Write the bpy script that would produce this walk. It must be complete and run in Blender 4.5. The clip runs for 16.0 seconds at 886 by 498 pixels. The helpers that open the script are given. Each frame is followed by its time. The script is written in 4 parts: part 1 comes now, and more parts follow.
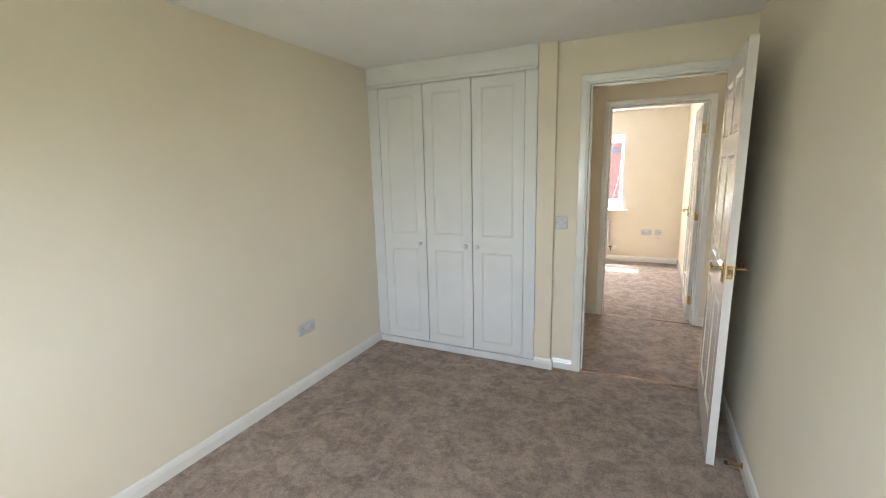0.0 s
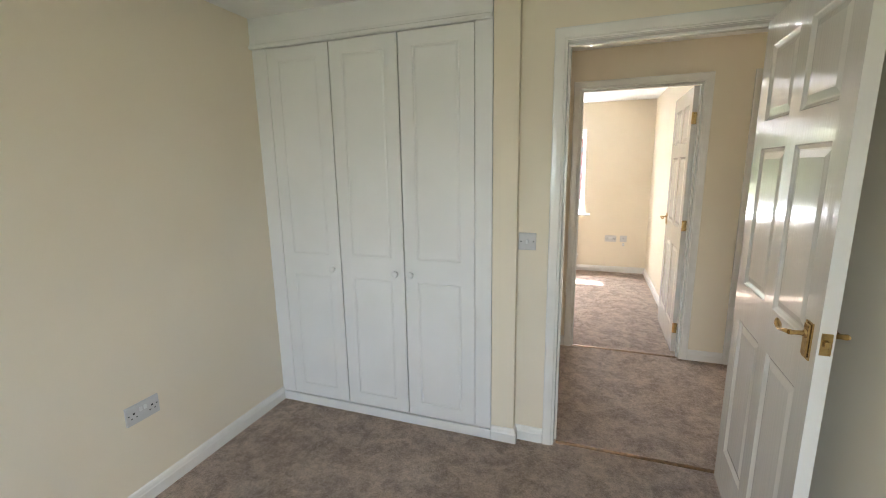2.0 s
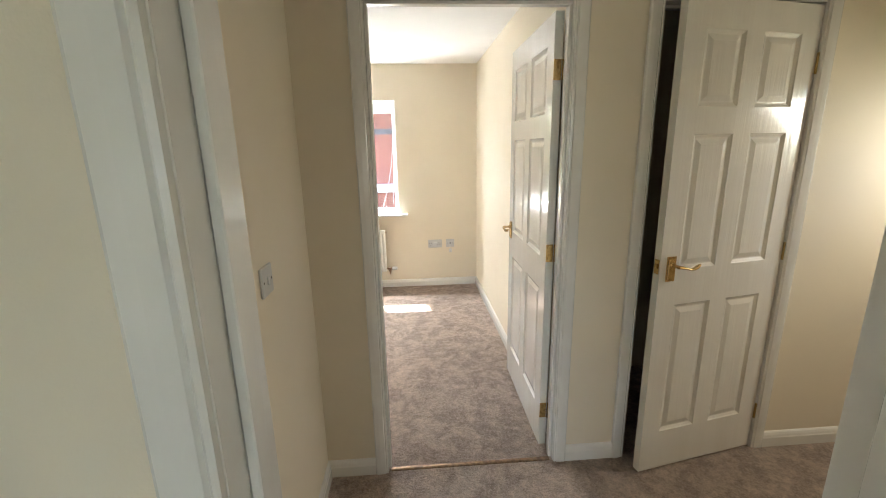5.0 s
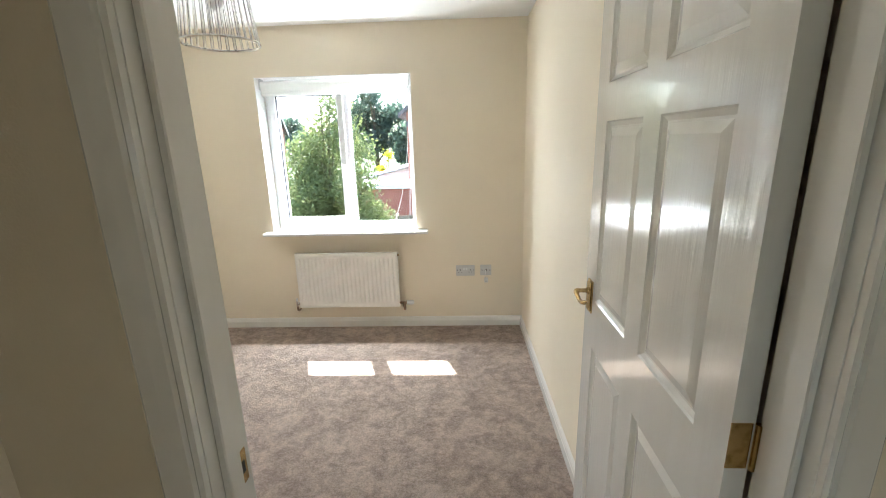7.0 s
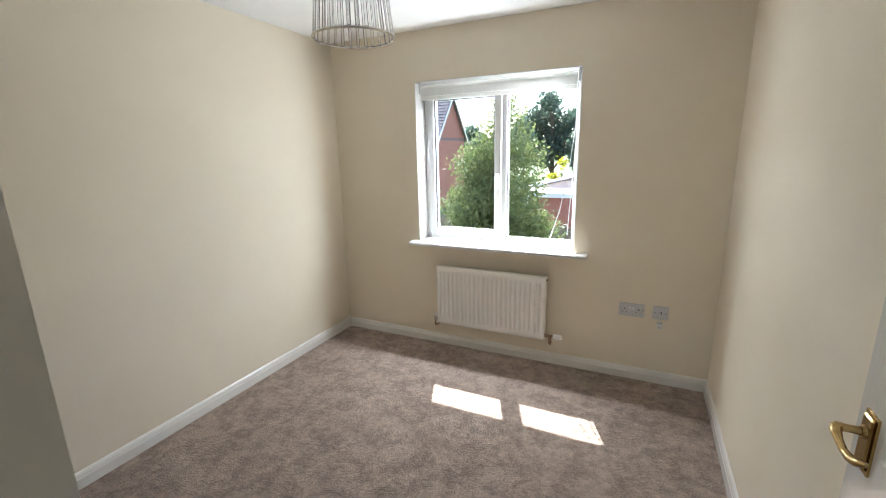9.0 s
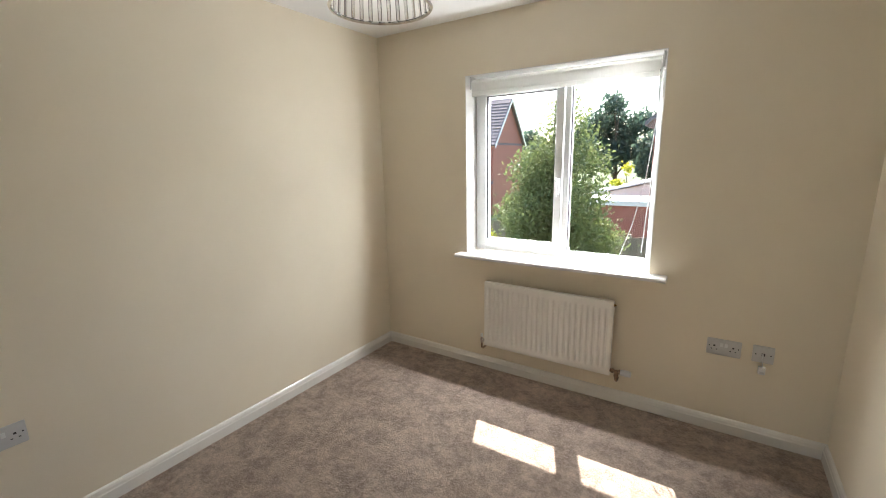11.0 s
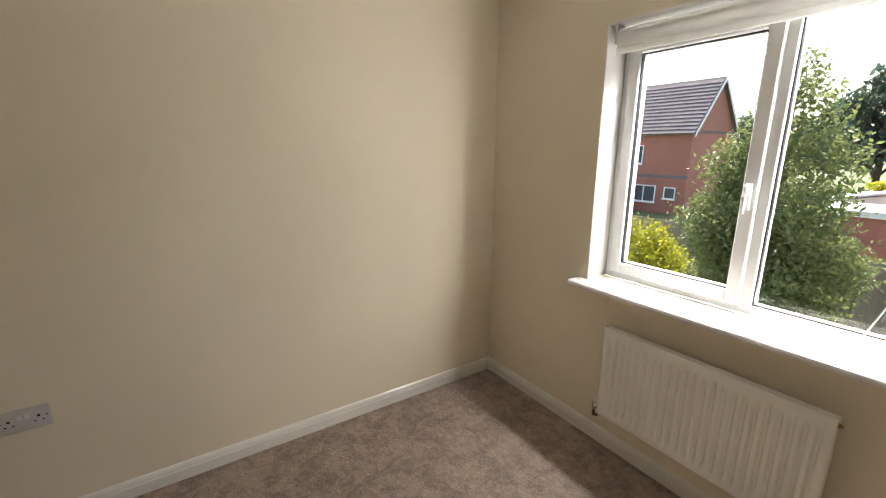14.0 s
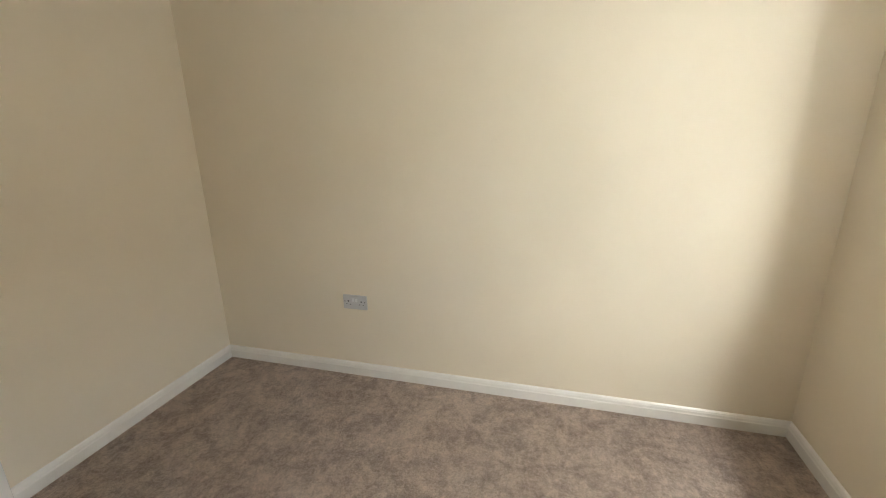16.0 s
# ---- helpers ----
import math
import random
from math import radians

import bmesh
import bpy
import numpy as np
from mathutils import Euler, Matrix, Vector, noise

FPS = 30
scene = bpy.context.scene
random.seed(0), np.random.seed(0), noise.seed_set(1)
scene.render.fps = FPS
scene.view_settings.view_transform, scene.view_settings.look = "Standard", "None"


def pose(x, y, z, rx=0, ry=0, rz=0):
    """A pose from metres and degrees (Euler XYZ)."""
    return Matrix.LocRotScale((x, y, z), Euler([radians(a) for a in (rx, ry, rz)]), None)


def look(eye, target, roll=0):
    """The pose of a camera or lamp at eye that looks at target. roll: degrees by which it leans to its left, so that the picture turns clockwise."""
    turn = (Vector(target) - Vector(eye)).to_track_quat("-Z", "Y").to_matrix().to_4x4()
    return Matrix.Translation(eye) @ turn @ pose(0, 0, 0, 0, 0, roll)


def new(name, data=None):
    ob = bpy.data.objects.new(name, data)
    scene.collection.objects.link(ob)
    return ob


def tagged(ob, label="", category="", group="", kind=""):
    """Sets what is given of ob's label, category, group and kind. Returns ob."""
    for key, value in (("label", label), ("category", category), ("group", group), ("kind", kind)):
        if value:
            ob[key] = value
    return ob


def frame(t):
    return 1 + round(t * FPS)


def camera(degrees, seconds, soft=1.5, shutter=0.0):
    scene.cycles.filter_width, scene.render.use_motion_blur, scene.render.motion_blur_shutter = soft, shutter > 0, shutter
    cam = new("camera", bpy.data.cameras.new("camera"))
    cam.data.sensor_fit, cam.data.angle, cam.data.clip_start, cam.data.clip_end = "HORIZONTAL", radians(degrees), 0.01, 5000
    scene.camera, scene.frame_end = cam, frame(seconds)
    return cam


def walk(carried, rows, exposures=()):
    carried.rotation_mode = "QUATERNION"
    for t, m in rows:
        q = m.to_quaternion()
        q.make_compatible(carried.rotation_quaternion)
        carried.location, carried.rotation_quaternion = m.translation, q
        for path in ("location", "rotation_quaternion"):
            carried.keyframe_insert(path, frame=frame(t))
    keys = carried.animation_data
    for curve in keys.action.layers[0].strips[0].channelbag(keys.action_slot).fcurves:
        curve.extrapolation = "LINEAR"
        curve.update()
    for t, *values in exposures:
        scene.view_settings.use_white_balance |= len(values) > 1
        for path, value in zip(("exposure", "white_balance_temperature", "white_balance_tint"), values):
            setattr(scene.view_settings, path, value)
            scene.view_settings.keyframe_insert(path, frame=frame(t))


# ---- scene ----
PATH = [
    (0, (0.316, -4.26, 1.465), (-0.539, -2.49, 1.094), -1.4),
    (0.5, (0.243, -4.05, 1.45), (-0.536, -2.254, 1.045), -1.3),
    (1, (0.154, -3.827, 1.457), (-0.525, -1.991, 1.046), -1.1),
    (1.5, (0.117, -3.615, 1.437), (-0.555, -1.774, 1.041), -0.6),
    (2, (0.086, -3.346, 1.446), (-0.568, -1.495, 1.067), -0.9),
    (2.5, (0.044, -3.087, 1.441), (-0.459, -1.194, 1.038), -1.2),
    (3, (-0.001, -2.787, 1.455), (-0.267, -0.85, 1.033), -1.2),
    (3.5, (0.012, -2.536, 1.447), (-0.095, -0.590, 1.000), -0.8),
    (6, (0.245, -0.984, 1.48), (0.419, 0.946, 0.982), -1.5),
    (6.5, (0.283, -0.684, 1.469), (0.354, 1.246, 0.949), -1.44),
    (7, (0.328, -0.412, 1.46), (0.247, 1.523, 0.959), -1.58),
    (7.5, (0.404, -0.211, 1.452), (-0.013, 1.689, 0.986), -1.48),
    (8, (0.442, -0.112, 1.453), (-0.229, 1.715, 0.994), -1.19),
    (8.5, (0.419, -0.045, 1.454), (-0.358, 1.74, 0.996), -1.04),
    (9, (0.367, 0.013, 1.454), (-0.47, 1.772, 1.002), -1.21),
    (11.5, (0.226, 0.422, 1.429), (-0.887, 2.029, 1.005), -0.91),
    (12, (0.182, 0.528, 1.432), (-0.976, 2.1, 1.002), -0.72),
    (12.5, (0.123, 0.675, 1.435), (-1.079, 2.215, 1.002), -0.92),
    (13, (0.089, 0.838, 1.418), (-1.102, 2.39, 1.002), -1.05),
    (13.5, (0.079, 0.977, 1.413), (-1.292, 2.366, 0.972), -0.37),
    (14, (0.102, 1.095, 1.422), (-1.517, 2.17, 0.952), 0.08),
    (14.5, (0.088, 1.233, 1.417), (-1.668, 2.035, 0.896), -0.23),
    (15, (0.087, 1.381, 1.41), (-1.768, 1.88, 0.853), 0.55),
    (15.5, (0.126, 1.532, 1.408), (-1.79, 1.5, 0.835), -0.36),
    (16, (0.162, 1.646, 1.407), (-1.691, 1.133, 0.855), -1.05),
]
cam = camera(93.2, 16.0, soft=1.0)
walk(cam, [(t, look(e, g, r)) for t, e, g, r in PATH],
     exposures=[(0.0, 4.35, 6150, 11), (2.0, 4.3, 6200, 11), (3.0, 4.35, 6250, 11), (3.5, 4.2, 6250, 11), (6.0, 3.95, 6000, 5), (7.0, 3.5, 5900, 5),
                (7.5, 3.1, 5900, 5), (8.0, 2.95, 5900, 6), (9.0, 2.87, 5900, 7), (12.0, 2.57, 6600, 9), (13.5, 2.38, 6700, 10), (14.5, 2.3, 7400, 12),
                (15.0, 2.38, 7900, 13), (15.5, 2.6, 8200, 14), (16.0, 3.12, 6600, 6)])

# ---- light: midday sun and clear sky through the window, daylight from the first bedroom's own window ----
SUN_DIR = Vector((-0.297, 0.748, 1.21)).normalized()
world = bpy.data.worlds.new("sky")
scene.world = world
world.use_nodes = True
wn = world.node_tree
sky = wn.nodes.new("ShaderNodeTexSky")
sky.sky_type = "NISHITA"
sky.sun_disc = False
sky.sun_elevation = math.asin(SUN_DIR.z)
sky.sun_rotation = math.atan2(SUN_DIR.x, SUN_DIR.y)
sky.air_density, sky.dust_density, sky.ozone_density = 1.0, 3.0, 1.0
wn.nodes["Background"].inputs[1].default_value = 0.12
wn.links.new(sky.outputs[0], wn.nodes["Background"].inputs[0])

sun_data = bpy.data.lights.new("sun", "SUN")
sun_data.energy, sun_data.angle, sun_data.color = 3.4, radians(0.5), (1.0, 0.95, 0.87)
sun = new("sun", sun_data)
sun.matrix_world = look(SUN_DIR * 30, (0, 0, 0))

bay = bpy.data.lights.new("daylight_bedroom_1", "AREA")
bay.shape, bay.size, bay.size_y, bay.energy, bay.color = "RECTANGLE", 1.25, 0.6, 2.6, (0.86, 0.94, 1.0)
lamp_ob = new("daylight_bedroom_1", bay)
lamp_ob.matrix_world = look((-0.25, -5.10, 1.36), (-0.25, -4.85, 0.5))

# added lamp hidden under the window head, tops up the skylight indoors
head = bpy.data.lights.new("fill_bedroom_2_head", "AREA")
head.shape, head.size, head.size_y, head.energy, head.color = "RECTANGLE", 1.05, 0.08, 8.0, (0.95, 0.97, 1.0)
head_ob = new("fill_bedroom_2_head", head)
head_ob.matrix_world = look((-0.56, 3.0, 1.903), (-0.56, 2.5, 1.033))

# added strip lamp hidden below the bottom rail, imitates daylight off the outer sill
low = bpy.data.lights.new("fill_bedroom_2_sill", "AREA")
low.shape, low.size, low.size_y, low.energy, low.color = "RECTANGLE", 1.05, 0.05, 2.4, (0.97, 0.98, 1.0)
low_ob = new("fill_bedroom_2_sill", low)
low_ob.matrix_world = look((-0.56, 3.015, 0.836), (-0.56, 2.0, 1.69))

# added strip lamp hidden behind the right jamb, brightens the west wall
side = bpy.data.lights.new("fill_bedroom_2_jamb", "AREA")
side.shape, side.size, side.size_y, side.energy, side.color = "RECTANGLE", 0.04, 0.95, 1.7, (0.96, 0.98, 1.0)
side_ob = new("fill_bedroom_2_jamb", side)
side_ob.matrix_world = look((-0.014, 3.0, 1.38), (-0.814, 2.4, 1.38))

# added warm fill lamp at the unseen east end, brightens the landing
landing_fill = bpy.data.lights.new("fill_landing", "AREA")
landing_fill.shape, landing_fill.size, landing_fill.size_y, landing_fill.energy, landing_fill.color = "RECTANGLE", 0.34, 0.46, 0.6, (1.0, 0.90, 0.74)
landing_fill_ob = new("fill_landing", landing_fill)
landing_fill_ob.matrix_world = look((2.59, -0.275, 1.55), (1.5, -0.45, 0.0))


# ---- materials ----
def material(name, base, rough=0.5, metal=0.0, second=None, scale=6.0, amount=1.0, bump=0.0, bump_scale=120.0,
             low=0.4, high=0.6, detail=4.0, sheen=0.0, coat=0.0, stretch=None, per_object=0.0):
    """Two-scale noise between two colours, with a fine relief."""
    m = bpy.data.materials.new(name)
    m.use_nodes = True
    nt = m.node_tree
    b = nt.nodes["Principled BSDF"]
    b.inputs["Roughness"].default_value, b.inputs["Metallic"].default_value = rough, metal
    b.inputs["Sheen Weight"].default_value, b.inputs["Coat Weight"].default_value = sheen, coat
    b.inputs["Base Color"].default_value = (*base, 1)
    tc = nt.nodes.new("ShaderNodeTexCoord")
    mp = nt.nodes.new("ShaderNodeMapping")
    mp.inputs["Scale"].default_value = stretch or (1, 1, 1)
    nt.links.new(tc.outputs["Object"], mp.inputs[0])
    if second:
        no = nt.nodes.new("ShaderNodeTexNoise")
        no.inputs["Scale"].default_value, no.inputs["Detail"].default_value = scale, detail
        nt.links.new(mp.outputs[0], no.inputs["Vector"])
        mr = nt.nodes.new("ShaderNodeMapRange")
        mr.inputs[1].default_value, mr.inputs[2].default_value, mr.inputs[4].default_value = low, high, amount
        nt.links.new(no.outputs[0], mr.inputs[0])
        mx = nt.nodes.new("ShaderNodeMix")
        mx.data_type = "RGBA"
        mx.inputs[6].default_value, mx.inputs[7].default_value = (*base, 1), (*second, 1)
        nt.links.new(mr.outputs[0], mx.inputs[0])
        out = mx.outputs[2]
        if per_object:
            oi = nt.nodes.new("ShaderNodeObjectInfo")
            hs = nt.nodes.new("ShaderNodeHueSaturation")
            m2 = nt.nodes.new("ShaderNodeMapRange")
            m2.inputs[3].default_value, m2.inputs[4].default_value = 1 - per_object, 1 + per_object
            nt.links.new(oi.outputs["Random"], m2.inputs[0])
            nt.links.new(m2.outputs[0], hs.inputs["Value"])
            nt.links.new(out, hs.inputs["Color"])
            out = hs.outputs[0]
        nt.links.new(out, b.inputs["Base Color"])
    if bump:
        fine = nt.nodes.new("ShaderNodeTexNoise")
        fine.inputs["Scale"].default_value, fine.inputs["Detail"].default_value = bump_scale, 3
        nt.links.new(mp.outputs[0], fine.inputs["Vector"])
        bp = nt.nodes.new("ShaderNodeBump")
        bp.inputs["Strength"].default_value, bp.inputs["Distance"].default_value = bump, 0.004
        nt.links.new(fine.outputs[0], bp.inputs["Height"])
        nt.links.new(bp.outputs[0], b.inputs["Normal"])
    return m


def carpet_material():
    """Plush pile: light and dark of brushed swathes, tufts and shaded gaps, put into the colour."""
    m = material("carpet", (0.33, 0.26, 0.215), rough=1.0, sheen=0.12)
    nt = m.node_tree
    b = nt.nodes["Principled BSDF"]
    tc = nt.nodes.new("ShaderNodeTexCoord")

    def noise_node(scale, detail, distortion, rough=0.5):
        n = nt.nodes.new("ShaderNodeTexNoise")
        n.inputs["Scale"].default_value, n.inputs["Detail"].default_value = scale, detail
        n.inputs["Distortion"].default_value, n.inputs["Roughness"].default_value = distortion, rough
        nt.links.new(tc.outputs["Object"], n.inputs["Vector"])
        return n.outputs[0]

    def ramp(src, lo, hi, a, z):
        r = nt.nodes.new("ShaderNodeMapRange")
        for i, v in enumerate((lo, hi, a, z)):
            r.inputs[i + 1].default_value = v
        nt.links.new(src, r.inputs[0])
        return r.outputs[0]

    def calc(op, p, q):
        c = nt.nodes.new("ShaderNodeMath")
        c.operation = op
        nt.links.new(p, c.inputs[0])
        if isinstance(q, float):
            c.inputs[1].default_value = q
        else:
            nt.links.new(q, c.inputs[1])
        return c.outputs[0]

    # crisp-edged colour patches imitate light on pile laid over by footmarks and brushing
    lay = ramp(noise_node(8.5, 5, 0.45, 0.62), 0.42, 0.58, 0.0, 1.0)
    patch = ramp(noise_node(27.0, 5, 0.35, 0.7), 0.40, 0.62, 0.0, 1.0)
    broad = ramp(noise_node(1.5, 2, 0.4), 0.35, 0.65, 0.0, 1.0)
    tuft = ramp(noise_node(95, 3, 0.3, 0.7), 0.34, 0.66, 0.0, 1.0)
    speck = ramp(noise_node(330, 2, 0.0, 0.6), 0.36, 0.64, 0.0, 1.0)
    total = calc("ADD", calc("ADD", calc("MULTIPLY", lay, 0.23), calc("MULTIPLY", broad, 0.10)),
                 calc("ADD", calc("ADD", calc("MULTIPLY", tuft, 0.25), calc("MULTIPLY", speck, 0.20)), calc("MULTIPLY", patch, 0.22)))
    cr = nt.nodes.new("ShaderNodeValToRGB")
    el = cr.color_ramp.elements
    el[0].position, el[0].color = 0.16, (0.265, 0.190, 0.146, 1)
    el[1].position, el[1].color = 0.84, (0.74, 0.58, 0.47, 1)
    nt.links.new(total, cr.inputs[0])
    nt.links.new(cr.outputs[0], b.inputs["Base Color"])
    bp = nt.nodes.new("ShaderNodeBump")
    bp.inputs["Strength"].default_value, bp.inputs["Distance"].default_value = 1.0, 0.02
    nt.links.new(calc("ADD", calc("MULTIPLY", patch, 0.35), noise_node(140, 4, 0.3, 0.7)), bp.inputs["Height"])
    nt.links.new(bp.outputs[0], b.inputs["Normal"])
    return m


def glass_material(name):
    m = bpy.data.materials.new(name)
    m.use_nodes = True
    nt = m.node_tree
    nt.nodes.clear()
    o = nt.nodes.new("ShaderNodeOutputMaterial")
    mix = nt.nodes.new("ShaderNodeMixShader")
    fr = nt.nodes.new("ShaderNodeFresnel")
    fr.inputs[0].default_value = 1.45
    tr = nt.nodes.new("ShaderNodeBsdfTransparent")
    tr.inputs[0].default_value = (0.96, 0.98, 0.97, 1)
    gl = nt.nodes.new("ShaderNodeBsdfGlossy")
    gl.inputs["Roughness"].default_value = 0.02
    nt.links.new(fr.outputs[0], mix.inputs[0])
    nt.links.new(tr.outputs[0], mix.inputs[1])
    nt.links.new(gl.outputs[0], mix.inputs[2])
    nt.links.new(mix.outputs[0], o.inputs[0])
    return m


CREAM = material("cream_emulsion", (0.81, 0.728, 0.585), 0.75, second=(0.79, 0.708, 0.565), scale=2.2, bump=0.12, bump_scale=260)
WHITE_CEIL = material("ceiling_emulsion", (0.88, 0.87, 0.85), 0.85, second=(0.85, 0.84, 0.82), scale=2.5, bump=0.25, bump_scale=90)
GLOSS = material("white_gloss_paint", (0.82, 0.80, 0.755), 0.22, second=(0.79, 0.765, 0.715), scale=7, bump=0.05, bump_scale=60, coat=0.3)
DOOR_PAINT = material("grained_white_gloss", (0.77, 0.745, 0.69), 0.16, second=(0.74, 0.71, 0.65), scale=9, bump=0.22, bump_scale=75, coat=0.4, stretch=(1, 1, 0.07))
WARDROBE = material("wardrobe_foil", (0.78, 0.775, 0.76), 0.42, second=(0.75, 0.745, 0.73), scale=3, bump=0.04, bump_scale=150)
UPVC = material("window_plastic", (0.82, 0.83, 0.83), 0.3, second=(0.78, 0.79, 0.79), scale=8)
SILL_PAINT = material("sill_paint", (0.80, 0.79, 0.77), 0.3, second=(0.76, 0.75, 0.73), scale=6, bump=0.05)
RAD_WHITE = material("radiator_enamel", (0.86, 0.84, 0.79), 0.28, second=(0.83, 0.81, 0.76), scale=5)
PLASTIC = material("grey_white_plastic", (0.60, 0.59, 0.58), 0.35, second=(0.57, 0.56, 0.55), scale=20)
PLASTIC_W = material("white_plastic", (0.74, 0.74, 0.73), 0.35, second=(0.7, 0.7, 0.69), scale=20)
DARK = material("dark_slot", (0.02, 0.02, 0.02), 0.6)
SHADOW_GAP = material("gap_shade_colour", (0.12, 0.10, 0.085), 0.8)
BRASS = material("aged_brass", (0.56, 0.40, 0.17), 0.22, 1.0, second=(0.30, 0.20, 0.08), scale=60, low=0.45, high=0.75, bump=0.05)
CHROME = material("chrome", (0.72, 0.71, 0.70), 0.12, 1.0, second=(0.55, 0.54, 0.53), scale=50)
BRONZE = material("dull_copper", (0.35, 0.23, 0.14), 0.35, 1.0, second=(0.22, 0.15, 0.10), scale=50)
BLIND = material("blind_fabric", (0.78, 0.77, 0.74), 0.8, second=(0.74, 0.73, 0.70), scale=40, bump=0.1, bump_scale=500)
bt = BLIND.node_tree
thin = bt.nodes.new("ShaderNodeBsdfTranslucent")
thin.inputs[0].default_value = (0.9, 0.89, 0.87, 1)
mixed = bt.nodes.new("ShaderNodeMixShader")
mixed.inputs[0].default_value = 0.6
bt.links.new(bt.nodes["Principled BSDF"].outputs[0], mixed.inputs[1])
bt.links.new(thin.outputs[0], mixed.inputs[2])
bt.links.new(mixed.outputs[0], bt.nodes["Material Output"].inputs[0])
CARPET = carpet_material()
GLASS = glass_material("window_glass")
CRYSTAL = material("crystal_rod", (0.95, 0.95, 0.95), 0.03)
CRYSTAL.node_tree.nodes["Principled BSDF"].inputs["Transmission Weight"].default_value = 0.9


# ---- mesh helpers ----
def mesh_object(name, bm, mat, parent=None, label=""):
    me = bpy.data.meshes.new(name)
    bmesh.ops.recalc_face_normals(bm, faces=bm.faces)
    bm.to_mesh(me)
    bm.free()
    me.materials.append(mat)
    ob = new(name, me)
    if parent:
        ob.parent = parent
    if label:
        ob["label"] = label
    return ob


def part(name, bm, mat, parent, label=""):
    return mesh_object(name, bm, mat, parent, label)


def empty(name, m=None):
    ob = new(name)
    ob.empty_display_size = 0.1
    if m is not None:
        ob.matrix_world = m
    return ob


def box(bm, x0, x1, y0, y1, z0, z1, bevel=0.0, seg=1):
    made = bmesh.ops.create_cube(bm, size=1)["verts"]
    for v in made:
        v.co = Vector((x0 + (v.co.x + .5) * (x1 - x0), y0 + (v.co.y + .5) * (y1 - y0), z0 + (v.co.z + .5) * (z1 - z0)))
    if bevel:
        edges = list({e for v in made for e in v.link_edges})
        bmesh.ops.bevel(bm, geom=edges, offset=bevel, segments=seg, profile=0.5, affect="EDGES")
    return bm


def boxes(*specs, bevel=0.0):
    bm = bmesh.new()
    for s in specs:
        box(bm, *s, bevel=bevel)
    return bm


def loft(bm, rings, closed=True, caps=True):
    """Skin between rings of points."""
    rows = [[bm.verts.new(p) for p in r] for r in rings]
    n = len(rows[0])
    for a, b in zip(rows, rows[1:]):
        for i in range(n if closed else n - 1):
            j = (i + 1) % n
            bm.faces.new((a[i], a[j], b[j], b[i]))
    if caps and closed:
        bm.faces.new(rows[0][::-1])
        bm.faces.new(rows[-1])
    return bm


def tube(bm, pts, radii, n=10, flat=1.0):
    """A round bar along points, with a radius at each."""
    pts = [Vector(p) for p in pts]
    if isinstance(radii, (int, float)):
        radii = [radii] * len(pts)
    rings = []
    for i, p in enumerate(pts):
        d = (pts[min(i + 1, len(pts) - 1)] - pts[max(i - 1, 0)]).normalized()
        up = Vector((0, 0, 1)) if abs(d.z) < 0.9 else Vector((1, 0, 0))
        u = d.cross(up).normalized()
        v = u.cross(d).normalized()
        rings.append([p + radii[i] * (math.cos(k * 2 * math.pi / n) * u + flat * math.sin(k * 2 * math.pi / n) * v) for k in range(n)])
    return loft(bm, rings)


def lathe(bm, centre, axis, profile, n=20):
    """A turned shape: profile rows of (distance along axis, radius)."""
    c, a = Vector(centre), Vector(axis).normalized()
    return tube(bm, [c + a * h for h, _ in profile], [r for _, r in profile], n)


def smooth(ob, angle=40):
    for p in ob.data.polygons:
        p.use_smooth = True
    ob.data.set_sharp_from_angle(angle=radians(angle))
    return ob


# ---- plan ----
CEIL = 2.262
L1, R1, BACK1 = -1.73, 0.825, -5.4           # first bedroom: side walls and window wall
F1 = -1.285                                    # its door wall
D1 = (-0.04, 0.735, 1.985)                     # its doorway
HS, HN, HW, HE = -1.17, 0.042, -0.285, 2.6        # landing
D2 = (-0.010, 0.768, 1.990)                    # second bedroom's doorway
D3 = (1.112, 1.762, 1.985)                       # cupboard doorway
L2, R2, N2, S2, NOOK, NX = -1.839, 0.815, 2.75, 0.132, -0.362, -0.45   # second bedroom
WIN = (-1.130, -0.001, 0.804, 1.931)            # its window opening
OUT = 3.05                                     # outer face of the window wall
LIN = 0.03


